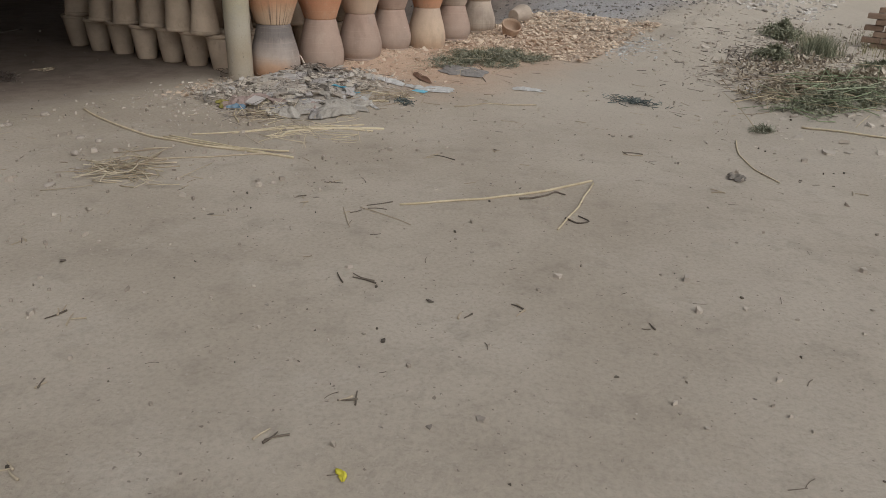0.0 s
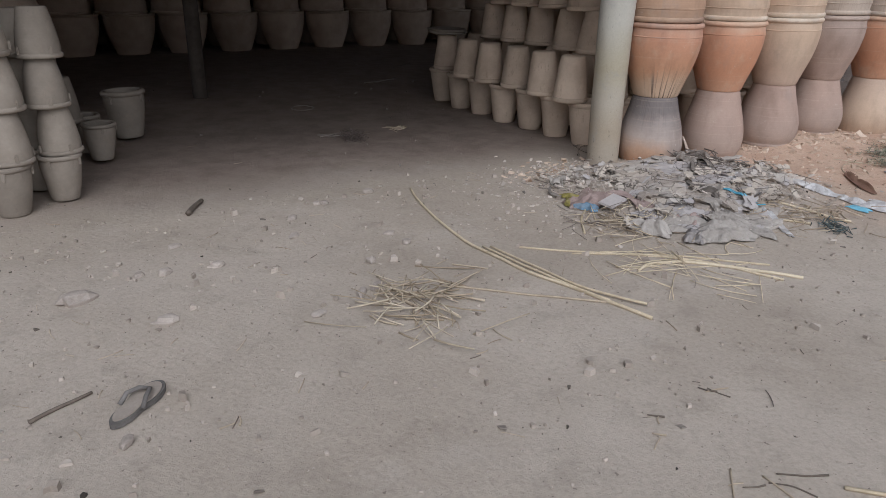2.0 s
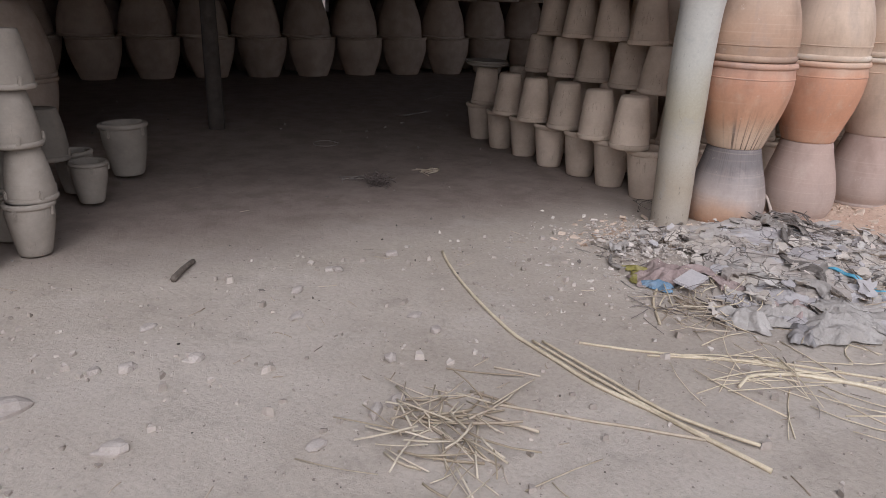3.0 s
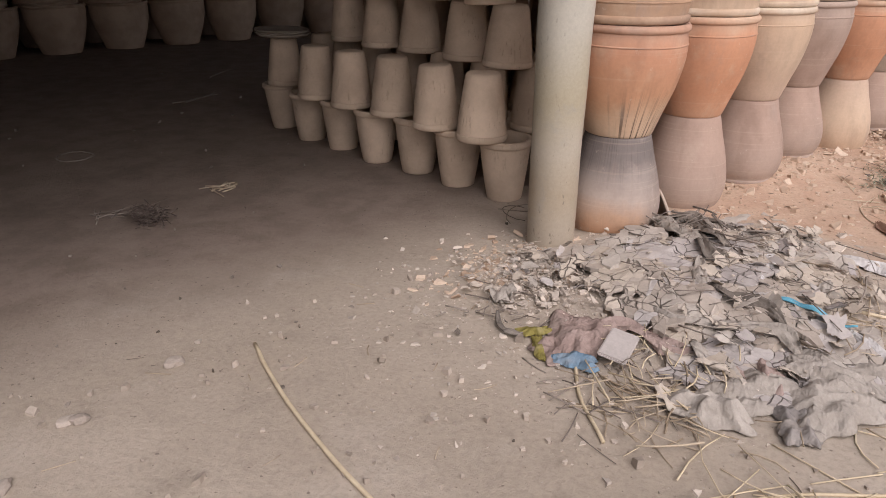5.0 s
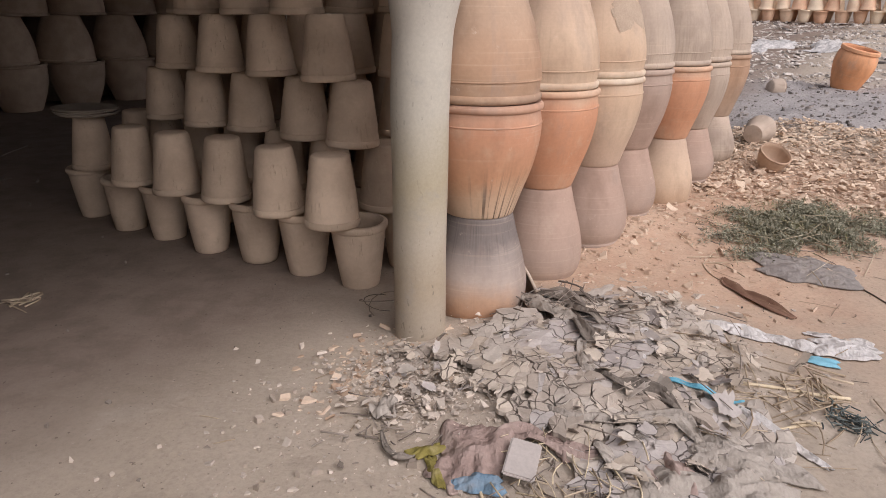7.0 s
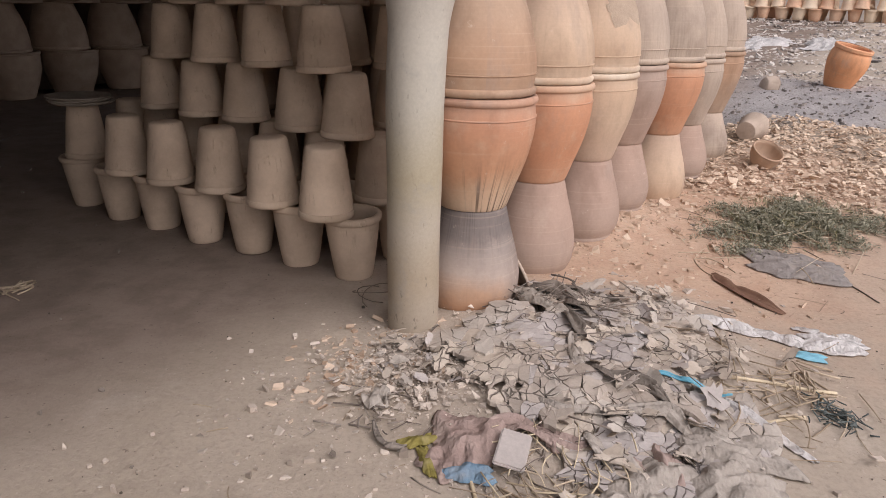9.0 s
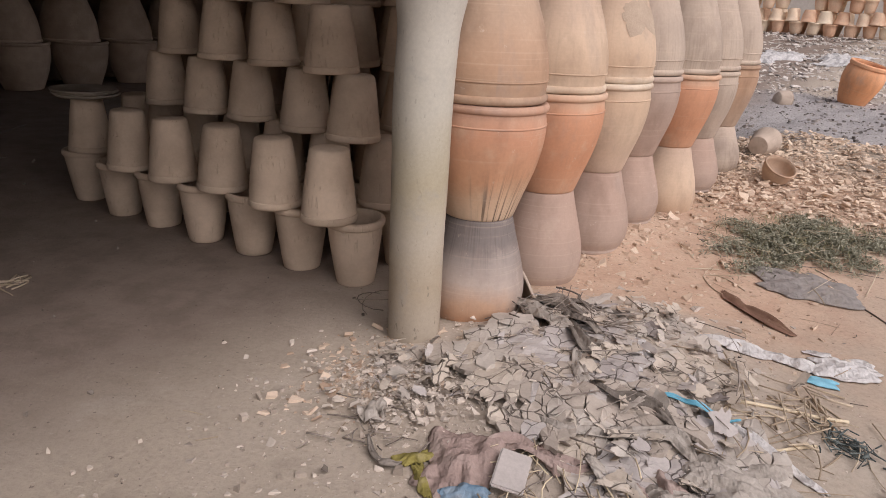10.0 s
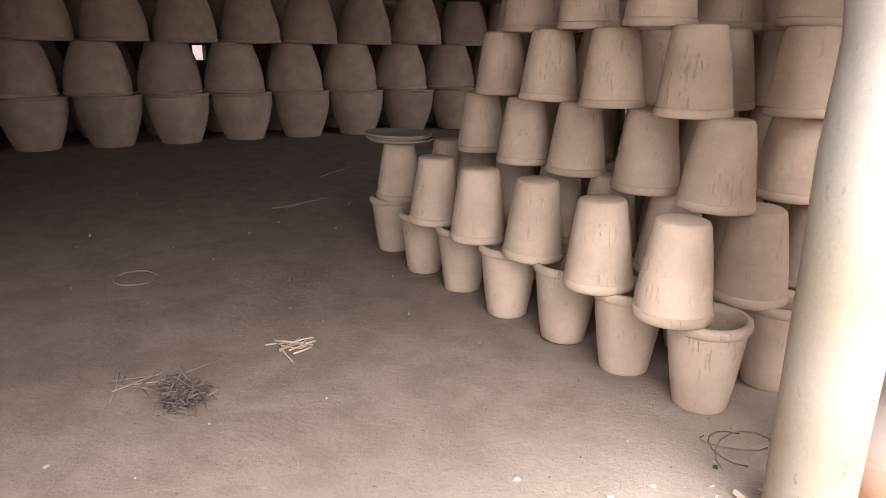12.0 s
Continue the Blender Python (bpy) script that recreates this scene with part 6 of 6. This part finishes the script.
chips("earth_specks", FLAKE, 900, lambda r: (r.uniform(3.0, 8.0), r.uniform(-3.6, -1.6)), (0.01, 0.08), (0.2, 0.5), "sherds strewn over the path", "gravel", 42)


# ---- old sandal ----
def build_sandal(u, v, turn):
    r = new("sandal")
    r.matrix_world = M(u, v, gz(u, v) + 0.004, 0, 0, turn)
    tagged(r, "worn black rubber sandal lying in the dust", "sandal")
    out = []
    for k in range(28):
        a = 6.2832 * k / 28
        x = 0.125 * math.cos(a)
        w = 0.045 + 0.008 * math.cos(a) - 0.012 * math.exp(-((x + 0.02) / 0.04) ** 2)
        out.append((x, w * math.sin(a)))
    for name, zs, s, mat_ in (("sole", (0.0, 0.018), 1.0, RUBBER), ("footbed", (0.0185, 0.022), 0.88, SOLEDUST)):
        verts = [(x * s, y * s, z) for z in zs for x, y in out]
        n = len(out)
        faces = [tuple(range(n))[::-1], tuple(range(n, 2 * n))] + [(k, (k + 1) % n, n + (k + 1) % n, n + k) for k in range(n)]
        mesh_object(name, verts, faces, mat_, False, r)
    for s in (-1, 1):
        pts = [Vector((0.065, 0.0, 0.024)), Vector((0.04, 0.018 * s, 0.04)), Vector((0.0, 0.034 * s, 0.042)), Vector((-0.03, 0.040 * s, 0.018))]
        vv, ff = tube_data(pts, 0.007, 0.008, 8)
        mesh_object("strap", vv, ff, RUBBER, True, r)


build_sandal(-3.15, -1.715, 50)


# ---- discarded vessels on the rubble ----
def tilted(ob, u, v, z, m, label, category="pot", group=""):
    ob.matrix_world = M(u, v, z) @ m
    return tagged(ob, label, category, group)


OG = smoothed([(0.165, 0.0), (0.178, 0.012), (0.225, 0.14), (0.268, 0.30), (0.280, 0.40), (0.268, 0.50), (0.250, 0.545), (0.248, 0.60)], 3)
OG_RIM = [(0.249, 0.548), (0.262, 0.552), (0.268, 0.566), (0.262, 0.578), (0.266, 0.588), (0.262, 0.602), (0.250, 0.606)]
tilted(vessel("flower_pot", OG, OG_RIM, 0.022, FLOWERPOT, 48, 0.01, 3.0), 8.1, -0.42, gz(8.1, -0.42) - 0.03, Vector((-0.05, -0.24, 0.95)).to_track_quat("Z", "Y").to_matrix().to_4x4() @ Matrix.Scale(0.86, 4), "large bright orange terracotta pot tilted on the rubble", "flower pot")
tilted(vessel("broken_jar", FOOT, FOOT_RIM, 0.018, JAR_GREY, 40, 0.02, 4.4), 4.28, -0.27, gz(4.28, -0.27) + 0.10, pose(0, 0, 0, 0, 0, -5) @ pose(0, 0, 0, 0, 84, 0) @ Matrix.Scale(0.55, 4), "buff jar lying on its side on the rubble", "jar")
half = [(0.11, 0.0), (0.12, 0.01), (0.15, 0.08), (0.165, 0.15), (0.168, 0.19)]
tilted(vessel("broken_pot", half, [(0.165, 0.175), (0.172, 0.18), (0.172, 0.19), (0.168, 0.195)], 0.014, JAR_BLUSH, 40, 0.06, 5.1), 3.74, -0.53, gz(3.74, -0.53) + 0.03, pose(0, 0, 0, 24, -20, 0) @ Matrix.Scale(0.72, 4), "broken orange pot half sunk in the rubble", "flower pot")
tilted(vessel("broken_pot", half, [(0.165, 0.175), (0.172, 0.18), (0.172, 0.19), (0.168, 0.195)], 0.014, JAR_GREY, 40, 0.06, 7.2), 7.47, 0.30, gz(7.47, 0.30) + 0.05, pose(0, 0, 0, 100, 10, 50) @ Matrix.Scale(0.75, 4), "grey broken pot lying on the rubble", "flower pot")


# ---- stacked wares and walls beyond the rubble ----
def far_row():
    """The long stacked row of wares beyond the rubble, too far off to part one from another."""
    fr = random.Random(9)
    shape = [(0.0, 0.0), (0.165, 0.0), (0.19, 0.06), (0.225, 0.2), (0.24, 0.29), (0.255, 0.295), (0.26, 0.315), (0.25, 0.33), (0.235, 0.33), (0.16, 0.03), (0.0, 0.03)]
    base_v, base_f = lathe(shape, 18, 0.02, 2.0)
    verts, faces = [], []
    for row in range(2):
        for i in range(34):
            for k in range(5):
                if k >= 2 and fr.random() < 0.25:
                    continue
                v = 5.4 - i * 0.37 + (0.15 if k % 2 else 0) + fr.uniform(-.05, .05)
                s = fr.uniform(0.58, 0.74)
                m = M(16.8 + row * 0.55 + fr.uniform(-.05, .05), v, gz(16.8, v) + 0.27 * k + (0.28 if k % 2 else 0)) @ pose(0, 0, 0, 180 if k % 2 else 0, 0, fr.uniform(0, 360)) @ pose(0, 0, 0, fr.gauss(0, 3), fr.gauss(0, 3), 0) @ Matrix.Diagonal((s, s, 0.85, 1))
                b = len(verts)
                verts += [tuple(m @ Vector(q)) for q in base_v]
                faces += [tuple(b + q for q in f) for f in base_f]
    return tagged(mesh_object("stacked_pots", verts, faces, WARES), "long row of stacked orange pots beyond the rubble", "pots", kind="stuff")


WARES = plain_material("far_wares", (0.752, 0.464, 0.307), (0.900, 0.752, 0.571), 4.0, 0.9, 0.002, island=True)
far_row()


def brick_wall(name, u0, v0, count, courses, size, z0, material, label, kind, jitter=0.0, parent_box=None, seed=0):
    """Bricks laid in courses along v, each a piece of its own."""
    r = random.Random(seed)
    l, w, h = size
    me = None
    owner = new(name)
    owner.matrix_world = M(u0, v0, z0)
    tagged(owner, label, "wall" if kind else "brick stack", kind=kind)
    for c in range(courses):
        for i in range(count):
            if me is None:
                bm = bmesh.new()
                box(bm, (-w / 2, -l / 2 + 0.006, 0.004), (w / 2, l / 2 - 0.006, h - 0.004))
                bmesh.ops.bevel(bm, geom=bm.edges[:], offset=0.006, segments=1, affect="EDGES")
                me = bpy.data.meshes.new("brick")
                bm.to_mesh(me)
                bm.free()
                me.materials.append(material)
            b = new("brick", me)
            b.parent = owner
            b.matrix_local = pose(r.uniform(-jitter, jitter), (i + (0.5 if c % 2 else 0)) * l + r.uniform(-jitter, jitter) * 0.3, c * h, 0, 0, r.uniform(-jitter, jitter) * 120)
    return owner


wall("wall_far", 20.0, -14.0, 20.0, 12.0, 0.5, 2.6, 0.3, LIME, label="long dusty white plastered yard wall")
wall("wall_kiln", 10.4, 4.6, 10.4, 13.0, 0.0, 4.2, 0.35, BRICK, label="pale brick kiln wall behind the shed")
brick_wall("wall_kiln_facing", 10.02, 4.7, 27, 11, (0.29, 0.04, 0.12), 2.2, BRICK, "pale brick facing of the kiln wall", "structure", 0.006, seed=2)
brick_wall("brick_stack", 6.9, -5.2, 5, 7, (0.23, 0.11, 0.075), gz(6.9, -4.9) - 0.02, RED_BRICK, "rough stack of dusty red bricks among weeds", "", 0.02, seed=3)
brick_wall("brick_stack", 7.6, -5.9, 6, 9, (0.23, 0.11, 0.075), gz(7.6, -5.3) - 0.02, RED_BRICK, "rough stack of dusty red bricks among weeds", "", 0.02, seed=4)

ribbon("leaf", ((-3.16, -4.035), (-3.14, -4.015), (-3.135, -3.99)), 0.02, YELLOW, "small fresh yellow leaf on the yard", "leaf", 0.008, 0.2, 0.4, 51.0, 0.001)


def leaning_sherd(u, v, radius, middle, spread, high, material):
    """A bowed piece of a broken jar propped against a whole one."""
    verts, faces, nx, nz = [], [], 8, 10
    for side in (0.0, 0.014):
        for j in range(nz + 1):
            for i in range(nx + 1):
                t, c = j / nz, i / nx * 2 - 1
                a = middle + spread * c * (1 - 0.75 * t * t) + 0.10 * noise.noise(Vector((t * 4, c * 2, 3.0)))
                r = radius + side + 0.05 * (1 - t) - 0.03 * t * t
                verts.append(tuple(P(u + r * math.cos(a), v + r * math.sin(a), 0.0 + high * t)))
    w = nx + 1
    top = w * (nz + 1)
    for j in range(nz):
        for i in range(nx):
            q = j * w + i
            faces += [(q, q + w, q + w + 1, q + 1), (top + q, top + q + 1, top + q + w + 1, top + q + w)]
    rim = list(range(nx)) + [j * w + nx for j in range(nz)] + [nz * w + i for i in range(nx, 0, -1)] + [j * w for j in range(nz, 0, -1)]
    faces += [(a, b, top + b, top + a) for a, b in zip(rim, rim[1:] + rim[:1])]
    return tagged(mesh_object("potsherd", verts, faces, material), "bowed buff sherd leaning on the sooty jar", "sherd")


leaning_sherd(0.355, -0.037, 0.245, radians(-38), 0.40, 0.19, JAR_GREY)
